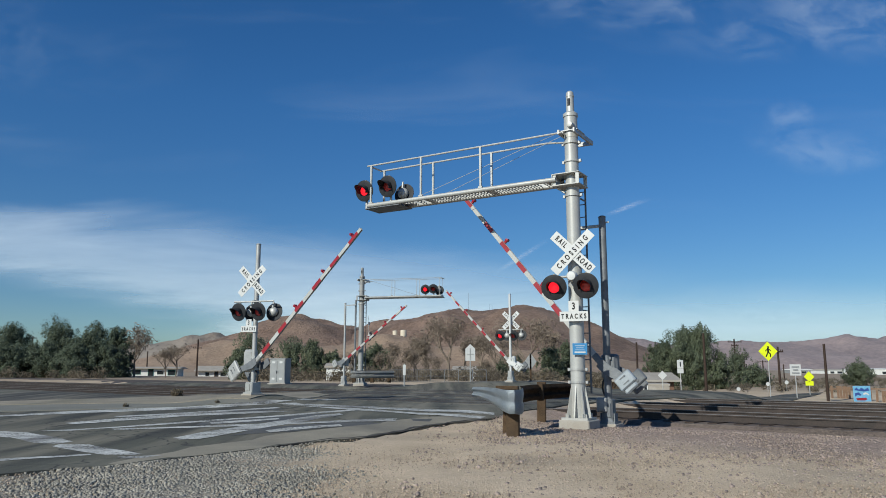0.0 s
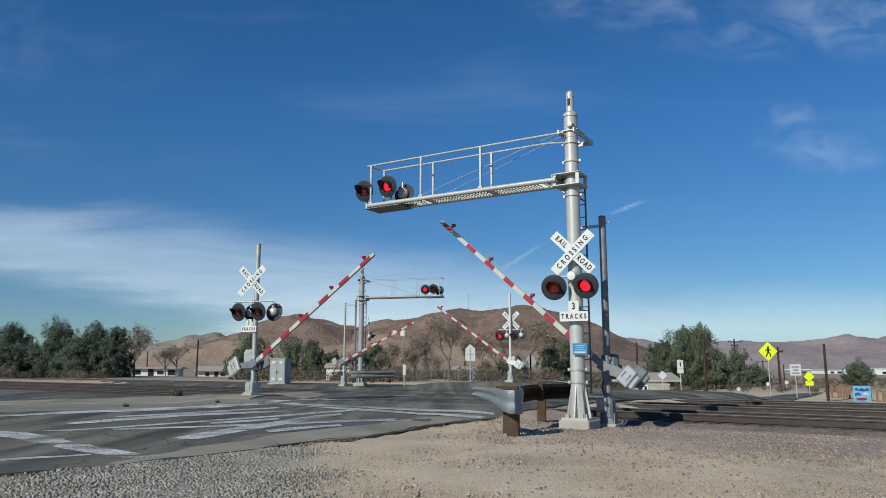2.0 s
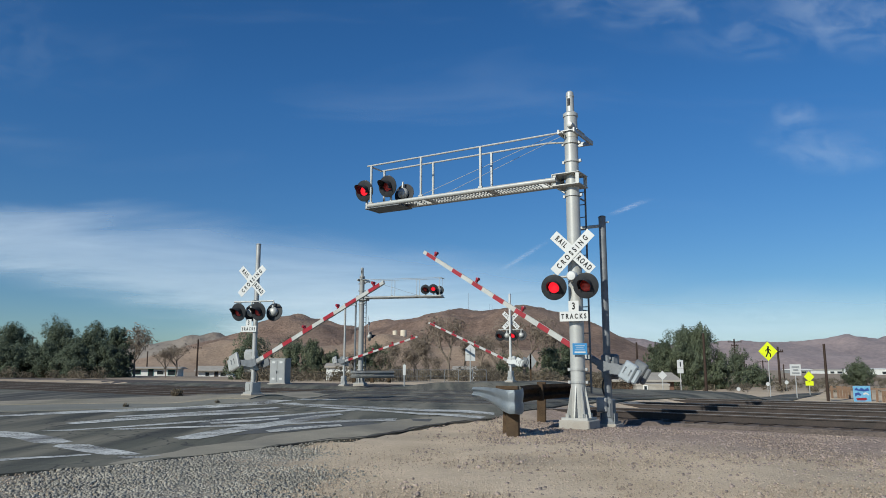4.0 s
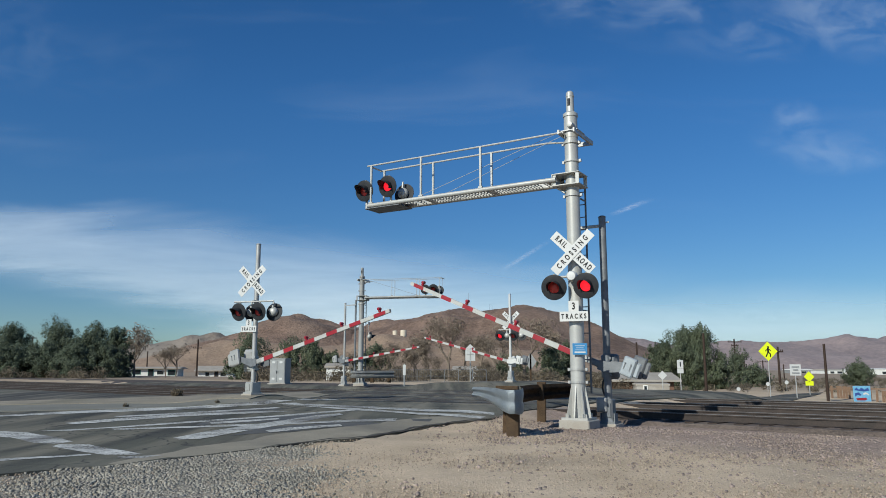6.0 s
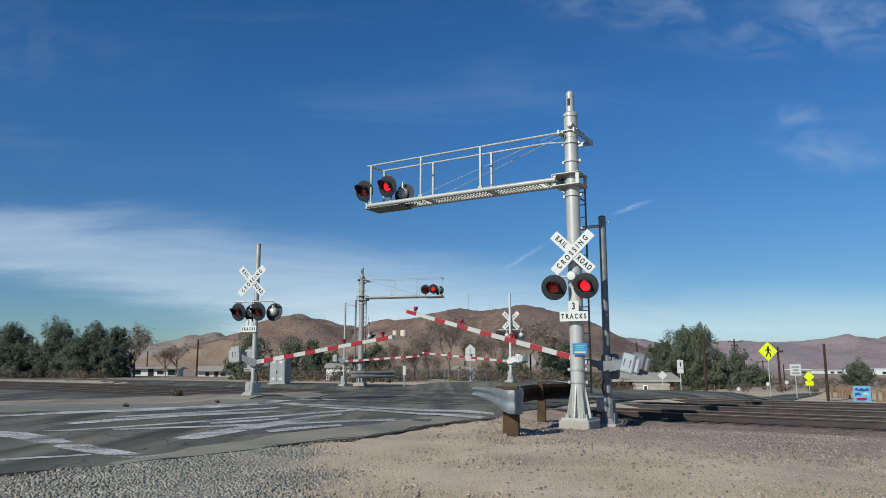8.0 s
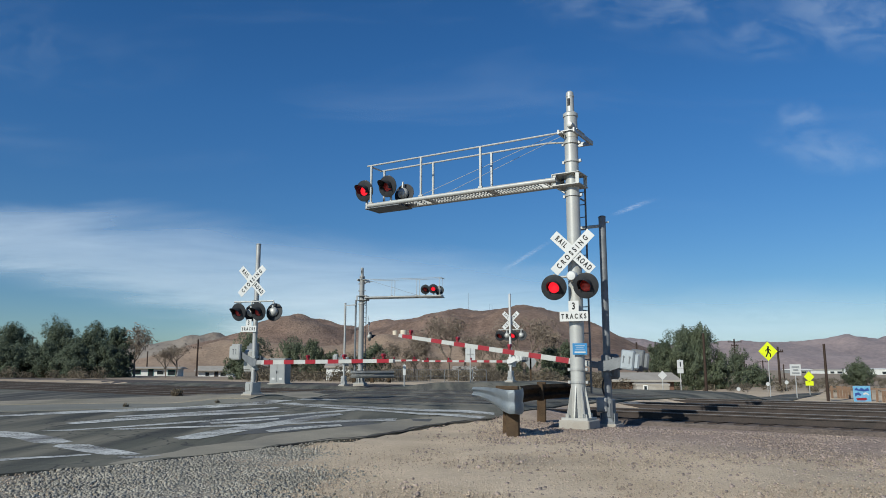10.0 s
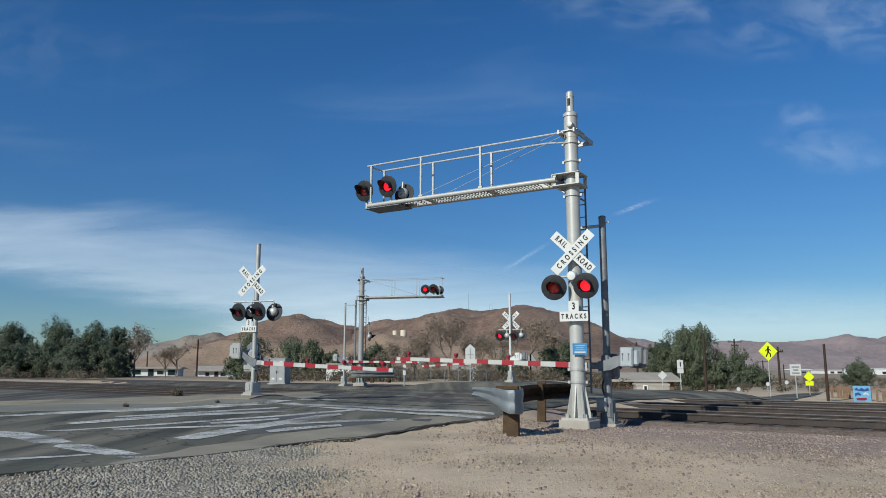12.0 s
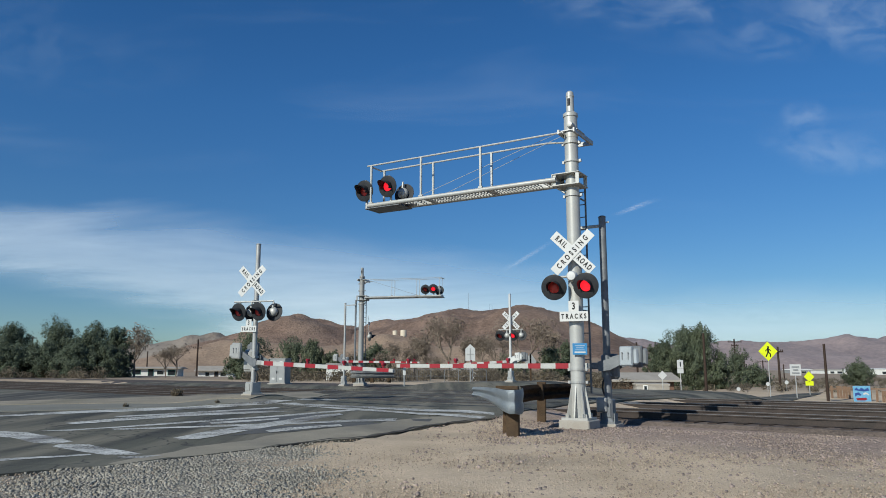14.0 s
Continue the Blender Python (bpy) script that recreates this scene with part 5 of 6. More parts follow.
# ---- cabinets, poles and signs ----
def equipment_cabinet(x, y, w, d, h, rz, label):
    z0 = ground_z(x, y)
    t = thing("equipment_cabinet", pose(x, y, z0, 0, 0, rz), label, "cabinet")
    bm = B()
    box(bm, (0, 0, h / 2 + 0.05), (w, d, h), bevel=0.02)
    box(bm, (0, 0, h + 0.06), (w + 0.08, d + 0.08, 0.05), bevel=0.01)
    part("body", bm, "cabinet", t)
    bm = B()
    box(bm, (0, 0, 0.02), (w + 0.2, d + 0.2, 0.12))
    part("plinth", bm, "concrete", t)
    for sx in (-1, 1):
        bm = B()
        box(bm, (sx * w * 0.24, -d / 2 - 0.012, h * 0.5 + 0.05), (w * 0.44, 0.02, h * 0.86), bevel=0.006)
        door = part("door", bm, "cabinet", t)
        for zz in (0.2, 0.86):
            bm = B()
            box(bm, (sx * w * 0.24, -d / 2 - 0.03, h * zz + 0.05), (w * 0.2, 0.012, h * 0.08))
            part("vent", bm, "white", door)
        bm = B()
        box(bm, (sx * w * 0.05, -d / 2 - 0.04, h * 0.5), (0.03, 0.04, 0.18))
        part("handle", bm, "dgalv", door)
    return t


equipment_cabinet(-11.365, 52, 1.15, 0.9, 1.7, -14, "grey metal equipment cabinet with two doors")


def sign_post(x, y, z_top, boards, label, category="road sign", r=0.035, wood=False):
    """boards: (shape, width, height, z, material, turn)"""
    z0 = ground_z(x, y)
    t = thing("road_sign", pose(x, y, z0), label, category)
    bm = B()
    if wood:
        box(bm, (0, 0, (z_top - z0) / 2), (0.1, 0.1, z_top - z0))
    else:
        tube(bm, (0, 0, 0), (0, 0, z_top - z0), r, seg=8)
    part("post", bm, "wood" if wood else "galv", t)
    for shape, w, h, z, mt, turn in boards:
        m = pose(0, -0.05, z - z0, 0, 0, turn)
        bm = B()
        pts = {"diamond": [(0, -h / 2), (w / 2, 0), (0, h / 2), (-w / 2, 0)],
               "house": [(-w / 2, -h / 2), (w / 2, -h / 2), (w / 2, h * 0.22), (0, h / 2), (-w / 2, h * 0.22)],
               "rect": [(-w / 2, -h / 2), (w / 2, -h / 2), (w / 2, h / 2), (-w / 2, h / 2)]}.get(shape)
        if pts is None:
            pts = [(w / 2 * math.cos(2 * math.pi * (i + 0.5) / 8), h / 2 * math.sin(2 * math.pi * (i + 0.5) / 8)) for i in range(8)]
        f = [bm.verts.new((a, 0, b)) for a, b in pts]
        g = [bm.verts.new((a, 0.012, b)) for a, b in pts]
        bm.faces.new(f)
        bm.faces.new(g[::-1])
        for i in range(len(f)):
            bm.faces.new([f[i], g[i], g[(i + 1) % len(f)], f[(i + 1) % len(f)]])
        bmesh.ops.recalc_face_normals(bm, faces=bm.faces)
        part("board", bm, mt, t, m=m)
    return t


def bars(t, x0, z, rows, mt="ink", y=-0.07):
    z0 = t.matrix_basis.translation.z
    for dz, w, h in rows:
        bm = B()
        box(bm, (x0, y, z + dz - z0), (w, 0.006, h))
        part("text_bar", bm, mt, t)


ped = sign_post(22.77, 52, 2.09, [("diamond", 1.34, 1.34, 2.56, "yellow", 0)], "fluorescent yellow pedestrian crossing sign on a steel post")
z = 2.56 - ground_z(22.77, 52)
bm = B()
lathe(bm, [(0.0, -0.004), (0.07, -0.003), (0.07, 0.0)], pose(0.02, -0.067, z + 0.29), 12)
for a, b, w in (((0.0, 0.2), (0.0, -0.05), 0.12), ((0.0, -0.04), (-0.16, -0.36), 0.075), ((0.02, -0.04), (0.15, -0.20), 0.075), ((0.15, -0.20), (0.15, -0.38), 0.065), ((0.03, 0.18), (0.19, 0.04), 0.05), ((-0.03, 0.18), (-0.18, 0.02), 0.05)):
    p, q = Vector((a[0], 0, a[1])), Vector((b[0], 0, b[1]))
    d = q - p
    box(bm, (0, 0, 0), (w, 0.006, d.length + w * 0.5), Matrix.Translation(((p + q) / 2) + Vector((0, -0.068, z))) @ Matrix.Rotation(math.atan2(d.x, d.z), 4, "Y"))
part("walking_symbol", bm, "ink", ped, "black walking figure symbol")
sign_post(27.474, 56, 1.27, [("diamond", 0.8, 0.8, 0.767, "yellow", 0), ("rect", 0.6, 0.34, 0.287, "yellow", 0)], "small fluorescent yellow crossing sign with arrow plate")
s = sign_post(23.652, 50, 1.607, [("rect", 0.74, 0.74, 1.27, "white", 0)], "white square sign with dark lettering on a post")
bars(s, 0, 1.27, [(0.2, 0.5, 0.06), (0.0, 0.36, 0.06), (-0.2, 0.5, 0.06)], "dgalv")
s = sign_post(15.296, 48, 1.955, [("rect", 0.40, 0.55, 1.63, "white", 0), ("rect", 0.40, 0.28, 1.198, "white", 0)], "white route sign with a small plate below")
bars(s, 0, 1.63, [(0.0, 0.06, 0.3)])
s = sign_post(1.614, 44, 2.761, [("house", 0.58, 0.98, 2.295, "white", 0)], "white pointed sign seen from behind")
bars(s, 0, 2.295, [(-0.1, 0.05, 0.7), (-0.1, 0.4, 0.03)], "galv")
sign_post(5.414, 46, 2.273, [("diamond", 0.75, 1.05, 1.788, "galv", 0)], "grey diamond sign back on a wooden post", wood=True)
sign_post(-2.286, 44, 1.633, [("rect", 0.17, 0.6, 1.27, "white", 0)], "narrow white marker on a post")
sign_post(17.065, 58, 1.183, [("diamond", 0.72, 0.72, 0.858, "white", 0)], "small white diamond sign")
for x, z in ((28.699, 0.038), (30.363, 0.185), (26.076, -0.404)):
    sign_post(x, 66, z - 0.2, [("oct", 0.36, 0.36, z, "white", 0)], "small white round marker sign")
bb = sign_post(23.494, 42, 0.361, [("rect", 0.98, 0.86, -0.044, "mural", 0)], "bright blue painted square board near the ground")
z = -0.044 - ground_z(23.494, 42)
for nm, mt, poly in (("painted_letters", "ink_blue", [(-0.42, 0.20), (-0.30, 0.34), (-0.16, 0.22), (-0.02, 0.33), (0.16, 0.22), (0.36, 0.34), (0.42, 0.16), (0.1, 0.12), (-0.2, 0.16)]),
                     ("painted_fish", "ink_blue", [(-0.40, 0.02), (-0.20, 0.08), (-0.04, -0.06), (-0.12, -0.12), (-0.24, -0.05), (-0.40, -0.16)]),
                     ("painted_wave", "white", [(0.06, 0.02), (0.20, 0.08), (0.38, -0.02), (0.40, -0.10), (0.22, -0.02), (0.08, -0.08)]),
                     ("painted_boat", "red", [(-0.36, -0.24), (0.20, -0.22), (0.28, -0.30), (0.16, -0.37), (-0.30, -0.37)])):
    bm = B()
    f = [bm.verts.new((a, -0.056, b + z)) for a, b in poly]
    g = [bm.verts.new((a, -0.051, b + z)) for a, b in poly]
    bm.faces.new(f)
    bm.faces.new(g[::-1])
    for i in range(len(f)):
        bm.faces.new([f[i], g[i], g[(i + 1) % len(f)], f[(i + 1) % len(f)]])
    bmesh.ops.recalc_face_normals(bm, faces=bm.faces)
    part(nm, bm, mt, bb)


def utility_pole(x, y, z_top, arms, label="dark wooden utility pole", r=0.13):
    z0 = ground_z(x, y)
    t = thing("utility_pole", pose(x, y, z0, 0, 0, random.uniform(-8, 8)), label, "utility pole", "utility poles")
    bm = B()
    tube(bm, (0, 0, -0.2), (0, 0, z_top - z0), r, r * 0.7, 10)
    part("pole", bm, "pole", t, smooth=True)
    for dz, w in arms:
        bm = B()
        box(bm, (0, -0.15, z_top - z0 - dz), (w, 0.1, 0.13))
        for q in (-0.46, -0.25, 0.25, 0.46):
            tube(bm, (q * w, -0.15, z_top - z0 - dz + 0.06), (q * w, -0.15, z_top - z0 - dz + 0.22), 0.04, seg=6)
        part("crossarm", bm, "pole", t)
    return t


utility_pole(23.658, 46, 2.864, (), r=0.1)
utility_pole(33.873, 75, 3.585, ((0.5, 0.9),), r=0.13)
utility_pole(21.842, 62, 4.313, (), r=0.13)
utility_pole(47.227, 120, 6.247, ((0.5, 2.3), (1.1, 1.2)), r=0.16)
utility_pole(64.536, 150, 3.184, ((0.3, 2.2),), r=0.15)
utility_pole(19.602, 75, 4.039, (), r=0.12)
utility_pole(-43.017, 130, 6.563, ((1.5, 1.6),), r=0.17)
utility_pole(-59.722, 150, 4.992, (), r=0.15)
utility_pole(73.241, 160, 2.47, (), r=0.14)
utility_pole(-77.673, 140, 7.608, ((0.4, 1.8),), r=0.15)


# ---- buildings ----
def house(x, y, w, d, h, rz, wall, roof, label, wins, overhang=0.5, pitch=0.5, z0=None):
    z0 = ground_z(x, y) if z0 is None else z0
    t = thing("house", pose(x, y, z0, 0, 0, rz), label, "house", "far houses")
    bm = B()
    box(bm, (0, 0, h / 2), (w, d, h))
    part("wall", bm, wall, t)
    bm = B()
    W, D = w / 2 + overhang, d / 2 + overhang
    v = [(-W, -D, h), (W, -D, h), (W, D, h), (-W, D, h), (-W * 0.96, 0, h + pitch), (W * 0.96, 0, h + pitch)]
    lo = [bm.verts.new(p) for p in v]
    up = [bm.verts.new((p[0], p[1], p[2] + 0.16)) for p in v]
    for f in ((0, 1, 5, 4), (2, 3, 4, 5), (1, 2, 5), (3, 0, 4)):
        bm.faces.new([up[i] for i in f])
        bm.faces.new([lo[i] for i in reversed(f)])
    for i in range(4):
        j = (i + 1) % 4
        bm.faces.new([lo[i], lo[j], up[j], up[i]])
    bmesh.ops.recalc_face_normals(bm, faces=bm.faces)
    part("roof", bm, roof, t)
    for kind, px, pz, pw, ph, mt in wins:
        bm = B()
        box(bm, (px, -d / 2 - 0.03, pz), (pw + 0.16, 0.08, ph + 0.16))
        fr = part(kind, bm, mt, t)
        bm = B()
        box(bm, (px, -d / 2 - 0.06, pz), (pw, 0.05, ph))
        part("pane", bm, "glass", fr)
    return t


house(-57.9, 150, 9.6, 7, 1.75, 10, "house", "roof", "low white house with green trim and flat roof", [("window", -2.9, 1.1, 1.5, 0.75, "green"), ("window", 1.6, 1.0, 1.2, 0.7, "house"), ("door", -0.2, 0.85, 0.9, 1.6, "green"), ("window", 3.7, 1.0, 1.3, 0.9, "green")], 0.7, 0.25, -0.25)
house(-45.3, 150, 6.6, 7, 1.45, 10, "house", "roof", "low white house with a brown roof", [("window", -1.6, 0.9, 0.7, 0.7, "house"), ("window", 1.4, 0.9, 1.0, 0.7, "house"), ("door", 0.1, 0.75, 0.6, 1.3, "brownwall")], 0.8, 0.9, -0.45)
house(17.451, 66, 4.6, 6, 1.15, -6, "brownwall", "roof", "low brown building with a wide weathered roof", [("window", -0.9, 0.55, 0.5, 0.5, "brownwall"), ("window", 0.2, 0.8, 0.5, 0.5, "brownwall")], 0.55, 0.6)
house(17.107, 61.5, 2.6, 2, 0.6, -6, "concrete", "roof", "small white shed with a flat top", [("window", -0.6, 0.4, 0.2, 0.35, "house")], 0.05, 0.08)
house(-10.431, 75, 2.4, 3, 1.2, 5, "house", "roof", "small pale shed behind the far gate", [("window", 0.2, 0.6, 0.5, 0.5, "house")], 0.2, 0.3)
house(148.224, 260, 10, 14, 2.3, 0, "house", "house", "white flat industrial building far off", [("window", -3, 1.2, 1.5, 0.8, "house"), ("window", 2, 1.2, 2, 0.8, "house")], 0.2, 0.3, -0.9)
house(156.126, 300, 9, 14, 2.1, 0, "house", "roof", "long white industrial building far off", [("window", -3, 1.2, 1.5, 0.8, "house"), ("window", 0, 1.2, 2, 0.8, "house")], 0.2, 0.3, -0.9)
house(157.364, 330, 9, 10, 2.2, 0, "cabinet", "house", "grey flat building far off", [("window", 0, 1.2, 2, 0.8, "house")], 0.2, 0.3, -0.9)
house(2.091, 72, 2.0, 3, 0.9, 0, "house", "roof", "low pale building behind bare trees", [("window", 0.2, 0.5, 0.5, 0.4, "house")], 0.2, 0.3)


def water_tank(x, y, z, r, h):
    t = thing("water_tank", pose(x, y, z), "tan round water tank on the hillside", "water tank", "water tanks")
    bm = B()
    lathe(bm, [(0, 0), (r, 0), (r, h), (r * 0.9, h * 1.06), (0, h * 1.12)], Matrix.Rotation(radians(90), 4, "X"), 28)
    bmesh.ops.recalc_face_normals(bm, faces=bm.faces)
    part("shell", bm, "tan", t, smooth=True)


water_tank((-29.971, 560, 26.196)[0], 560, (-29.971, 560, 26.196)[2], 2.3, 4.6)
water_tank((-36.528, 562, 26.712)[0], 562, (-36.528, 562, 26.712)[2], 1.8, 3.8)
for x, high in ((25.2, 36), (45.9, 25), (48.1, 24.5)):
    t = thing("radio_mast", pose(x, 720, 40), "thin radio mast on the hill top", "radio mast", "radio masts")
    bm = B()
    tube(bm, (0, 0, 0), (0, 0, high), 0.35, 0.12, 6)
    part("pole", bm, "dgalv", t)


# ---- trees ----
def limbs(bm, base, height, spread, n, r, seed, levels=3):
    """A trunk with tapering limbs; returns the ends of the twigs."""
    rnd = random.Random(seed)
    ends = []

    def grow(p, d, length, rad, lev):
        k = 3
        for i in range(k):
            q = p + d * (length / k)
            tube(bm, p, q, rad * (1 - 0.22 * i / k), rad * (1 - 0.22 * (i + 1) / k), 6 if lev < 2 else 4, False)
            p = q
            d = (d + Vector((rnd.uniform(-1, 1), rnd.uniform(-1, 1), rnd.uniform(-0.5, 0.7))) * 0.16).normalized()
        if lev >= levels:
            ends.append(p)
            return
        for _ in range(n if lev else n + 1):
            nd = (d * 0.75 + Vector((rnd.uniform(-1, 1) * spread, rnd.uniform(-1, 1) * spread, rnd.uniform(0.0, 0.9)))).normalized()
            grow(p, nd, length * rnd.uniform(0.6, 0.85), rad * 0.58, lev + 1)
        ends.append(p)

    grow(Vector(base), Vector((0, 0, 1)), height * 0.30, r, 0)
    return ends


def leaf_mesh(centres, count, size, seed, flat=0.75, narrow=0.55, droop=0.0, axis=None):
    """Many small bent leaf sprays scattered in soft clumps round the centres (x, y, z, radius)."""
    rs = np.random.RandomState(seed)
    c = np.array(centres)
    w = c[:, 3] ** 2
    idx = rs.choice(len(c), count, p=w / w.sum())
    d = rs.normal(size=(count, 3))
    far = np.linalg.norm(d, axis=1)[:, None]
    d *= np.minimum(1.0, 2.1 / far)
    pos = c[idx, :3] + d * 0.52 * c[idx, 3][:, None] * np.array([1, 1, flat])
    nrm = d / 1.6 + rs.normal(size=(count, 3)) * 0.55
    if axis is not None:
        out = pos - np.array(axis)
        nrm += out / (np.linalg.norm(out, axis=1)[:, None] + 1e-6) * 0.9
    nrm /= np.linalg.norm(nrm, axis=1)[:, None]
    way = rs.normal(size=(count, 3)) * (1 - 0.6 * droop) + np.array([0, 0, -1.6 * droop])
    t2 = np.cross(nrm, way)
    t2 /= np.linalg.norm(t2, axis=1)[:, None]
    t1 = np.cross(t2, nrm)
    s = size * (0.5 + 1.0 * rs.random(count))[:, None]
    quad = np.stack([pos - t1 * s, pos + t2 * s * narrow + nrm * s * 0.15, pos + t1 * s, pos - t2 * s * narrow - nrm * s * 0.1], 1).reshape(-1, 3)
    me = bpy.data.meshes.new("crown")
    me.vertices.add(count * 4)
    me.vertices.foreach_set("co", quad.astype(np.float32).ravel())
    me.loops.add(count * 4)
    me.loops.foreach_set("vertex_index", np.arange(count * 4, dtype=np.int32))
    me.polygons.add(count)
    me.polygons.foreach_set("loop_start", np.arange(0, count * 4, 4, dtype=np.int32))
    me.update(calc_edges=True)
    return me


def tree(x, y, height, width, label, mat_name="leaf", leaves=5000, seed=0, low=0.12, size=0.22, name="tree", droop=0.0):
    """Limbs under an uneven crown of upright plumes; droop hangs the sprays down."""
    z0 = ground_z(x, y)
    rnd = random.Random(seed)
    t = thing(name, pose(x, y, z0), label, "tree" if name == "tree" else "shrub", "leafy trees")
    bm = B()
    limbs(bm, (0, 0, -0.2), height * 0.85, 0.75, 2, 0.035 * height, seed, 2)
    part("trunk", bm, "bark", t)
    cs = []
    for i in range(70):
        a, u = rnd.uniform(0, 2 * math.pi), rnd.random()
        zz = low + (1 - low) * u
        prof = math.sin(math.pi * min(1, 0.16 + 0.80 * zz)) ** 0.7
        lobe = 0.72 + 0.75 * noise.noise((math.cos(a) * 1.3, math.sin(a) * 1.3 + seed * 3.7, zz * 2.6))
        rr = width / 2 * prof * max(0.15, lobe) * math.sqrt(rnd.random())
        top = height * (0.80 + 0.24 * noise.noise((math.cos(a) * rr, math.sin(a) * rr, seed * 1.9)))
        r = width * rnd.uniform(0.06, 0.13)
        p = Vector((rr * math.cos(a), rr * math.sin(a), top * zz))
        for k in range(4):
            q = p + Vector((rnd.gauss(0, 0.5), rnd.gauss(0, 0.5), rnd.gauss(0.1, 0.8))) * r
            cs.append((q.x, q.y, max(q.z, 0.1), r * rnd.uniform(0.45, 0.9)))
    # single plumes that break the outline
    for i in range(26):
        a = rnd.uniform(0, 2 * math.pi)
        zz = rnd.uniform(0.35, 1.0)
        rr = width / 2 * math.sin(math.pi * min(1, 0.16 + 0.80 * zz)) ** 0.7 * rnd.uniform(0.85, 1.05)
        for k in range(3):
            cs.append((rr * math.cos(a), rr * math.sin(a), height * zz * 0.88 + k * 0.035 * height, width * 0.045 * (1 - 0.25 * k)))
    me = leaf_mesh(cs, int(leaves * 3.4), size * 0.50, seed, 1.15, 0.42, droop, (0, 0, height * 0.35))
    me.materials.append(M[mat_name])
    ob = new("crown", me)
    ob.parent = t
    return t


def bare_tree(x, y, height, label, seed, n=3, levels=4, spread=0.7):
    t = thing("bare_tree", pose(x, y, ground_z(x, y)), label, "tree", "bare trees")
    bm = B()
    ends = limbs(bm, (0, 0, -0.2), height, spread, n, 0.022 * height, seed, levels)
    part("trunk", bm, "twig", t)
    # fine twigs round the ends of the limbs
    me = leaf_mesh([(*e, 0.10 * height) for e in ends], int(6 * len(ends)), 0.040 * height, seed, 0.9, 0.022, -0.3)
    me.name = "spray"
    me.materials.append(M["twig"])
    new("spray", me).parent = t
    return t


# a thick stand of dark trees beyond the tracks
for i, (x, y, high, wide) in enumerate(((-73.58, 112, 8.41, 10.34), (-61.71, 105, 8.48, 7.27), (-59.86, 98, 5.53, 6.03), (-55.69, 100, 4.86, 5.38), (-55.83, 108, 8.71, 7.48), (-47.04, 98, 6.28, 6.03), (-51.28, 110, 8.69, 5.92), (-46.4, 106, 7.9, 4.57), (-51.78, 97, 4.58, 5.22), (-43.58, 97, 4.35, 4.48), (-55.68, 96, 4.09, 5.17), (-47.56, 96, 3.94, 5.91))):
    tree(x, y, high * 0.93, wide * 1.15, "dense dark green salt cedar beyond the tracks", "leafd", 6200, 20 + i, 0.05, 0.24)
for i, (x, y, high, wide) in enumerate(((-21.9, 84, 5.73, 5.17), (-16.65, 82, 4.97, 4.42), (-14.03, 80, 4.48, 3.45), (-21.24, 78, 3.42, 3.6), (-11.94, 80, 3.19, 2.46), (-7.14, 78, 3.66, 3.6), (-8.13, 76, 2.87, 2.34), (11.57, 80, 3.87, 3.08), (13.96, 84, 4.56, 2.97), (7.63, 82, 2.7, 3.78))):
    tree(x, y, high, wide, "dusty olive-green tree behind the crossing", "leaf", 3600, 50 + i, 0.05, 0.17)
for i, (x, y, high, wide, cnt) in enumerate(((25.4, 76, 7.6, 7.2, 17000), (23.6, 80, 5.4, 3.4, 4500), (27.55, 74, 3.89, 2.62, 4000), (26.26, 92, 5.96, 3.26, 4000), (43.66, 110, 6.22, 4.23, 3500), (38.5, 92, 2.85, 4.25, 3500), (50.26, 90, 2.93, 3.88, 3500), (27.42, 90, 4.66, 3.05, 3500))):
    tree(x, y, high, wide, "large full olive-green tree beyond the road" if i == 0 else "olive-green tree beyond the road", "leaf", cnt, 70 + i, 0.03, 0.17 if i == 0 else 0.18, droop=0.8 if i < 3 else 0.3)
for i, (x, y, high) in enumerate(((0.63, 75, 6.86), (-1.66, 90, 6.08), (4.32, 85, 5.76), (8.46, 78, 7.12), (-43.12, 104, 7.36), (-35.85, 100, 5.02), (-5.49, 85, 4.45), (-3.32, 88, 5.27), (6.79, 92, 5.78), (-36.49, 98, 4.32), (11.91, 88, 6.63), (2.63, 95, 5.66))):
    bare_tree(x, y, high, "leafless grey-brown tree beyond the crossing", 90 + i, 3, 4, 0.8)


rnd = random.Random(31)
for i in range(16):
    y = rnd.uniform(68, 105)
    bare_tree(rnd.uniform(-0.15, 0.166) * y, y, rnd.uniform(2.6, 4.2), "leafless grey-brown thicket tree beyond the crossing", 200 + i, 3, 4, 0.9)


# dry brush along the far verges
def brush_field():
    rs = np.random.RandomState(4)
    cs = []
    for _ in range(1500):
        d = rs.uniform(62, 170)
        px = rs.uniform(-0.66, 0.66)
        if px * d * 0.643 + d * 0.766 < 36:
            continue
        if -0.45 < px < -0.26:
            continue
        r = rs.uniform(0.3, 1.1) if px < 0.27 else rs.uniform(0.15, 0.5)
        cs.append((px * d, d, ground_z(px * d, d) + r * 0.5, r))
    me = leaf_mesh(cs, 150000, 0.2, 8, 0.8, 0.10)
    me.name = "dry_brush"
    me.materials.append(M["brush"])
    tagged(new("dry_brush", me), "dry tan desert brush beyond the crossing", "brush", kind="stuff")


brush_field()


def weed(x, y, h, seed):
    t = thing("weed", pose(x, y, ground_z(x, y) + 0.03), "small dry tan weed on the verge", "weed", "verge weeds")
    me = leaf_mesh([(0, 0, h * 0.5, h * 0.6), (h * 0.4, 0.05, h * 0.3, h * 0.4), (-h * 0.3, 0, h * 0.3, h * 0.4)], 260, h * 0.3, seed, 0.9, 0.12)
    me.name = "leaves"
    me.materials.append(M["brush"])
    ob = new("leaves", me)
    ob.parent = t


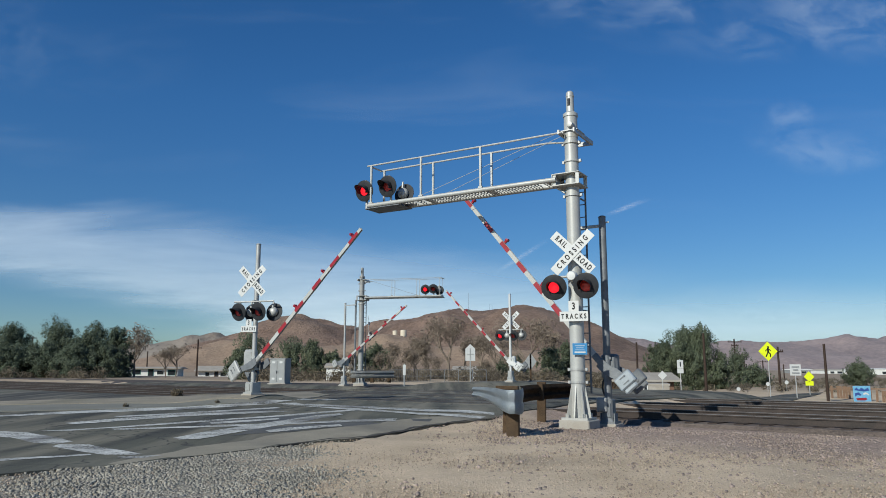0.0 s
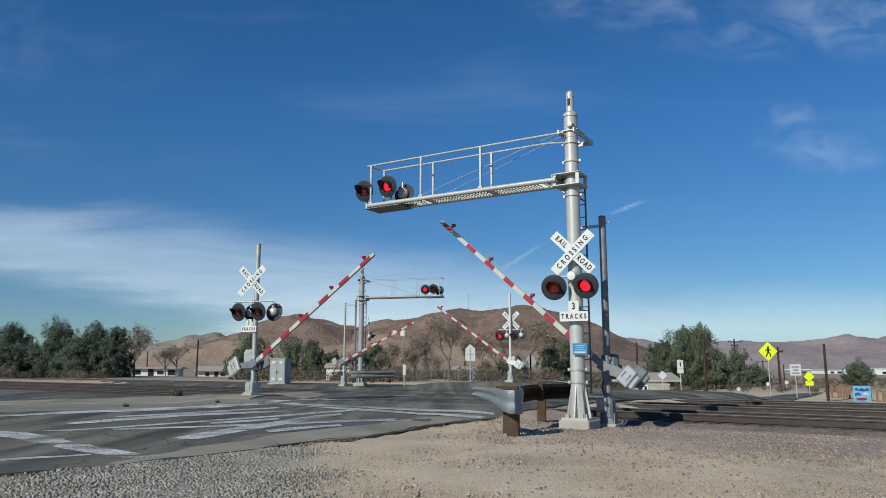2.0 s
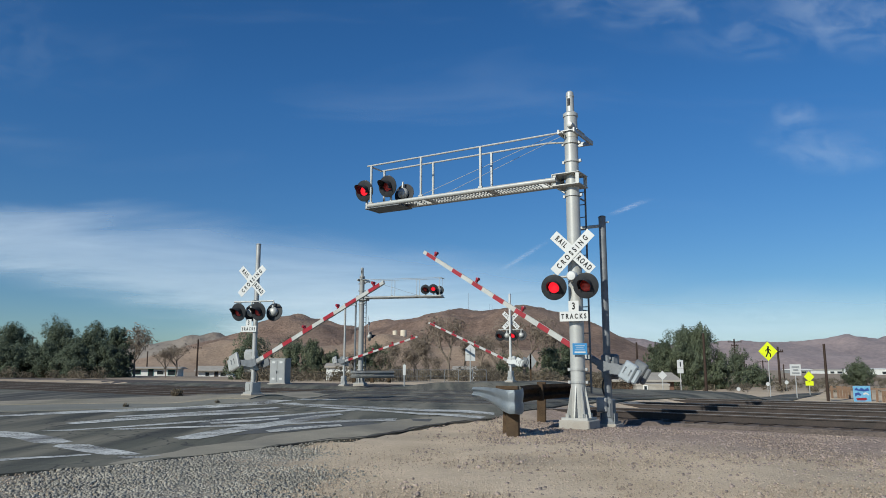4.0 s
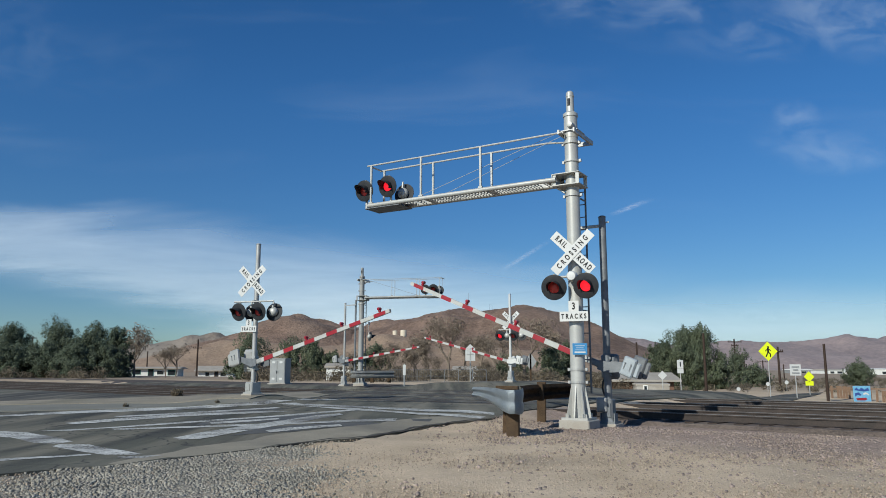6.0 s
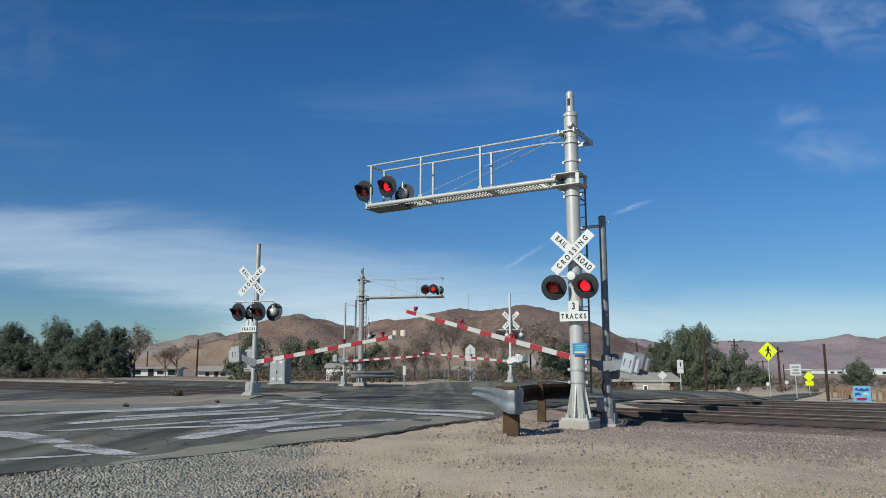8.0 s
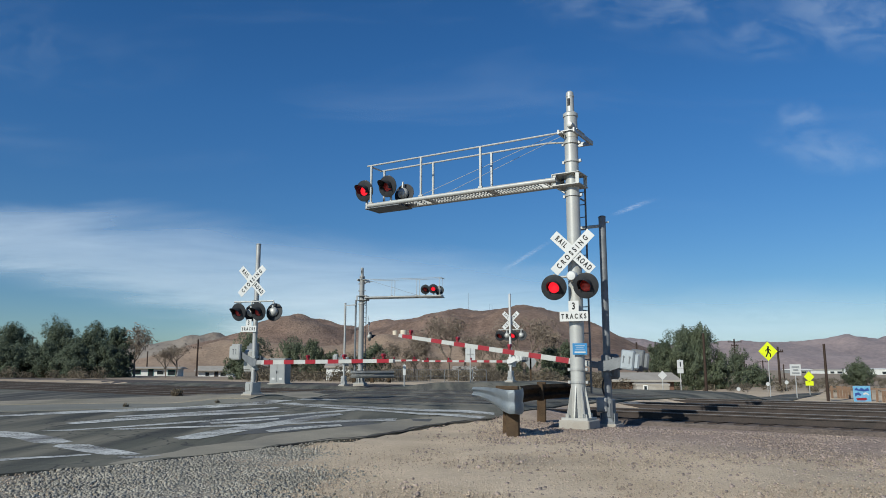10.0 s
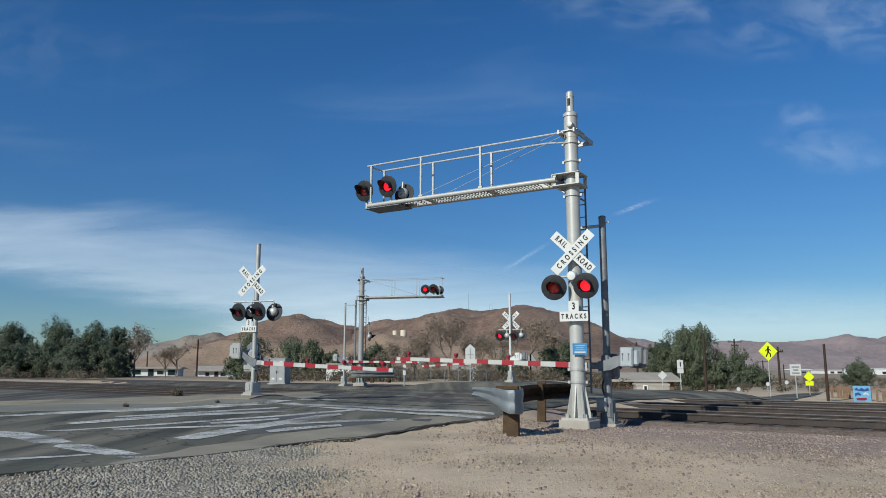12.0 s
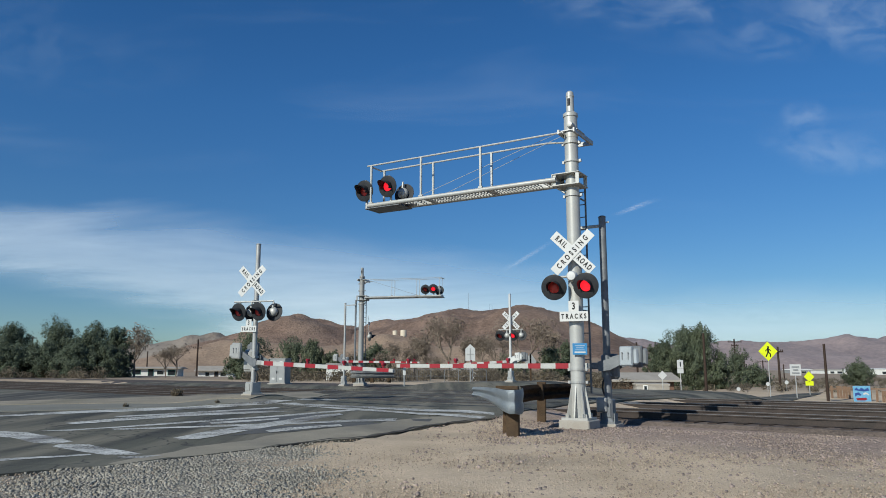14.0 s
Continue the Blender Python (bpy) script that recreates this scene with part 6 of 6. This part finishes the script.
for i, (p, h) in enumerate((((-10.07, 28.27), 0.30), ((-9.3, 21.97), 0.10), ((-6.61, 21.93), 0.08))):
    weed(*p, h, 300 + i)


def fence(x0, x1, y, h):
    t = thing("chain_link_fence", Matrix(), "grey chain-link fence behind the crossing", "fence")
    n = int((x1 - x0) / 1.1)
    for i in range(n + 1):
        x = x0 + (x1 - x0) * i / n
        bm = B()
        tube(bm, (x, y, ground_z(x, y) - 0.1), (x, y, ground_z(x, y) + h), 0.03, seg=6)
        part("post", bm, "dgalv", t)
    bm = B()
    for z in (0.1, h * 0.5, h):
        tube(bm, (x0, y, ground_z(x0, y) + z), (x1, y, ground_z(x1, y) + z), 0.018, seg=5)
    k = int((x1 - x0) / 0.16)
    for i in range(k):
        x = x0 + i * 0.16
        tube(bm, (x, y, ground_z(x, y) + 0.05), (x, y, ground_z(x, y) + h), 0.007, seg=3)
    part("mesh", bm, "dgalv", t)


fence(-4.31, 3.485, 60, 1.0)


def plank_fence(x0, x1, y, h):
    t = thing("plank_fence", Matrix(), "low weathered orange-brown plank fence beyond the tracks", "fence")
    rnd = random.Random(8)
    x, shared = x0, None
    while x < x1:
        m = pose(x, y + 0.12 * (x - x0), ground_z(x, y) - 0.05, 0, rnd.uniform(-2, 2), 7)
        if shared is None:
            bm = B()
            box(bm, (0, 0, h / 2), (0.17, 0.03, h), bevel=0.006)
            ob = part("plank", bm, "plank", t, m=m)
            shared = ob.data
        else:
            ob = new("plank", shared)
            ob.parent, ob.matrix_basis = t, m
        x += rnd.choice((0.2, 0.2, 0.21, 0.45))
    bm = B()
    box(bm, ((x0 + x1) / 2, y + 0.06 * (x1 - x0) + 0.05, ground_z(x0, y) + h * 0.7), (x1 - x0, 0.05, 0.09), None, 0.005)
    part("fence_rail", bm, "plank", t)


plank_fence(26.0, 32.5, 50, 0.85)


# ---- loose stones ----
def stones(name, count, place, lo, hi, material, label, seed):
    """Loose worn stones: blocks with jittered, drawn-in corners."""
    rs = np.random.RandomState(seed)
    pts = []
    while len(pts) < count:
        p = place(rs)
        if p is not None:
            pts.append((p[0], p[1], ground_z(*p)))
    pts = np.array(pts)
    base = np.array([(x, y, z) for z in (-1, 1) for y in (-1, 1) for x in (-1, 1)], float) * 0.62
    quad = np.array([(0, 2, 3, 1), (4, 5, 7, 6), (0, 1, 5, 4), (1, 3, 7, 5), (3, 2, 6, 7), (2, 0, 4, 6)])
    size = lo + (hi - lo) * rs.random(count) ** 2.8
    v = base[None] * (1 + rs.uniform(-0.42, 0.42, (count, 8, 3))) * size[:, None, None]
    v *= np.stack([np.ones(count), rs.uniform(0.6, 1.0, count), rs.uniform(0.45, 0.85, count)], 1)[:, None, :]
    for ax, ay, most in ((0, 1, 6.28), (1, 2, 0.9)):
        a = rs.uniform(0, most, count)[:, None]
        p, q = v[:, :, ax].copy(), v[:, :, ay].copy()
        v[:, :, ax], v[:, :, ay] = p * np.cos(a) - q * np.sin(a), p * np.sin(a) + q * np.cos(a)
    v += pts[:, None, :] + np.array([0, 0, 1.0]) * (size * 0.25)[:, None, None]
    loops = (quad[None] + 8 * np.arange(count)[:, None, None]).ravel()
    me = bpy.data.meshes.new(name)
    me.vertices.add(count * 8)
    me.vertices.foreach_set("co", v.astype(np.float32).ravel())
    me.loops.add(len(loops))
    me.loops.foreach_set("vertex_index", loops.astype(np.int32))
    me.polygons.add(count * 6)
    me.polygons.foreach_set("loop_start", np.arange(0, count * 24, 4, dtype=np.int32))
    me.update(calc_edges=True)
    me.materials.append(M[material])
    tagged(new(name, me), label, "stones", kind="stuff")


def stone_mat(name, a, b):
    m = leaf_mat(name, a, b, False)
    m.node_tree.nodes["Principled BSDF"].inputs["Roughness"].default_value = 0.95
    return m


M["grey_stone"] = stone_mat("grey_gravel", (0.17, 0.157, 0.130), (0.35, 0.324, 0.272))
M["red_stone"] = stone_mat("reddish_stone", (0.21, 0.162, 0.138), (0.35, 0.275, 0.235))
M["tan_stone"] = stone_mat("tan_stone", (0.26, 0.20, 0.146), (0.49, 0.39, 0.295))


def off_road(x, y):
    """True on the near side of the asphalt's edge."""
    pts = NEAR_EDGE[1:]
    for (x0, y0), (x1, y1) in zip(pts, pts[1:]):
        if x0 <= x <= x1:
            return y < y0 + (y1 - y0) * (x - x0) / (x1 - x0) - 0.12
    return x > pts[-1][0]


def gravel_place(rs):
    y = rs.uniform(6.5, 14)
    x = rs.uniform(-7, 1.0)
    if not off_road(x, y - 0.45 * max(0, noise.noise((x * 2.3, y * 2.3, 6))) - 0.1 * rs.random()) or x < -4.5 - 0.27 * (y - 8.3) + 0.3 * rs.normal() or x + 0.45 * rs.normal() > -1.4 - 0.22 * (y - 7.2) + 0.7 * noise.noise((x * 0.7, y * 0.7, 2)):
        return None
    return x, y


def red_place(rs):
    y = rs.uniform(7, 18.5)
    x = rs.uniform(0.6, 11)
    yr = x * 0.643 + y * 0.766
    if not off_road(x, y) or yr > 16.4 or rs.random() > smooth_step(8.5, 14, yr) + 0.05:
        return None
    return x, y


def tan_place(rs):
    y = 6.6 + 10 * rs.random() ** 1.3
    x = rs.uniform(-0.62, 0.64) * y
    return (x, y) if off_road(x, y) else None


stones("gravel", 30000, gravel_place, 0.006, 0.028, "grey_stone", "loose grey gravel beside the road", 1)
stones("crushed_stone", 14000, red_place, 0.006, 0.032, "red_stone", "reddish crushed stone beside the tracks", 2)
def rock_place(rs):
    y = rs.uniform(7.5, 17)
    x = rs.uniform(-0.5, 9)
    if not off_road(x, y) or x * 0.643 + y * 0.766 > 16 or noise.noise((x * 0.8, y * 0.8, 11)) < rs.uniform(-0.3, 0.5):
        return None
    return x, y


stones("loose_rock", 1500, rock_place, 0.012, 0.036, "red_stone", "scattered larger reddish rocks on the sand", 6)
stones("pebbles", 34000, tan_place, 0.004, 0.017, "tan_stone", "scattered tan pebbles on the sand", 3)


# ---- what moves ----
def motions():
    for arm, s, rows in ARMS:
        base = arm.matrix_basis.translation.copy()
        walk(arm, [(t, pose(base.x, base.y, base.z, 0, -s * a, 0)) for t, a in rows])
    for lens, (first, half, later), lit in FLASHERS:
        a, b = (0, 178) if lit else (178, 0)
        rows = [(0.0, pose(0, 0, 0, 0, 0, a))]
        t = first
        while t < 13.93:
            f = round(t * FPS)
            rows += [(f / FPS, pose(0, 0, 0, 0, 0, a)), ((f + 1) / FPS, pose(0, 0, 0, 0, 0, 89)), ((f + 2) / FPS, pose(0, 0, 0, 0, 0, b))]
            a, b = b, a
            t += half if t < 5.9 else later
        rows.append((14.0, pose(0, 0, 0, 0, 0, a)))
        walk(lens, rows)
    walk(cloud, [(0.0, pose(-4.2, 0, 160)), (14.0, pose(4.2, 0, 160))])


motions()
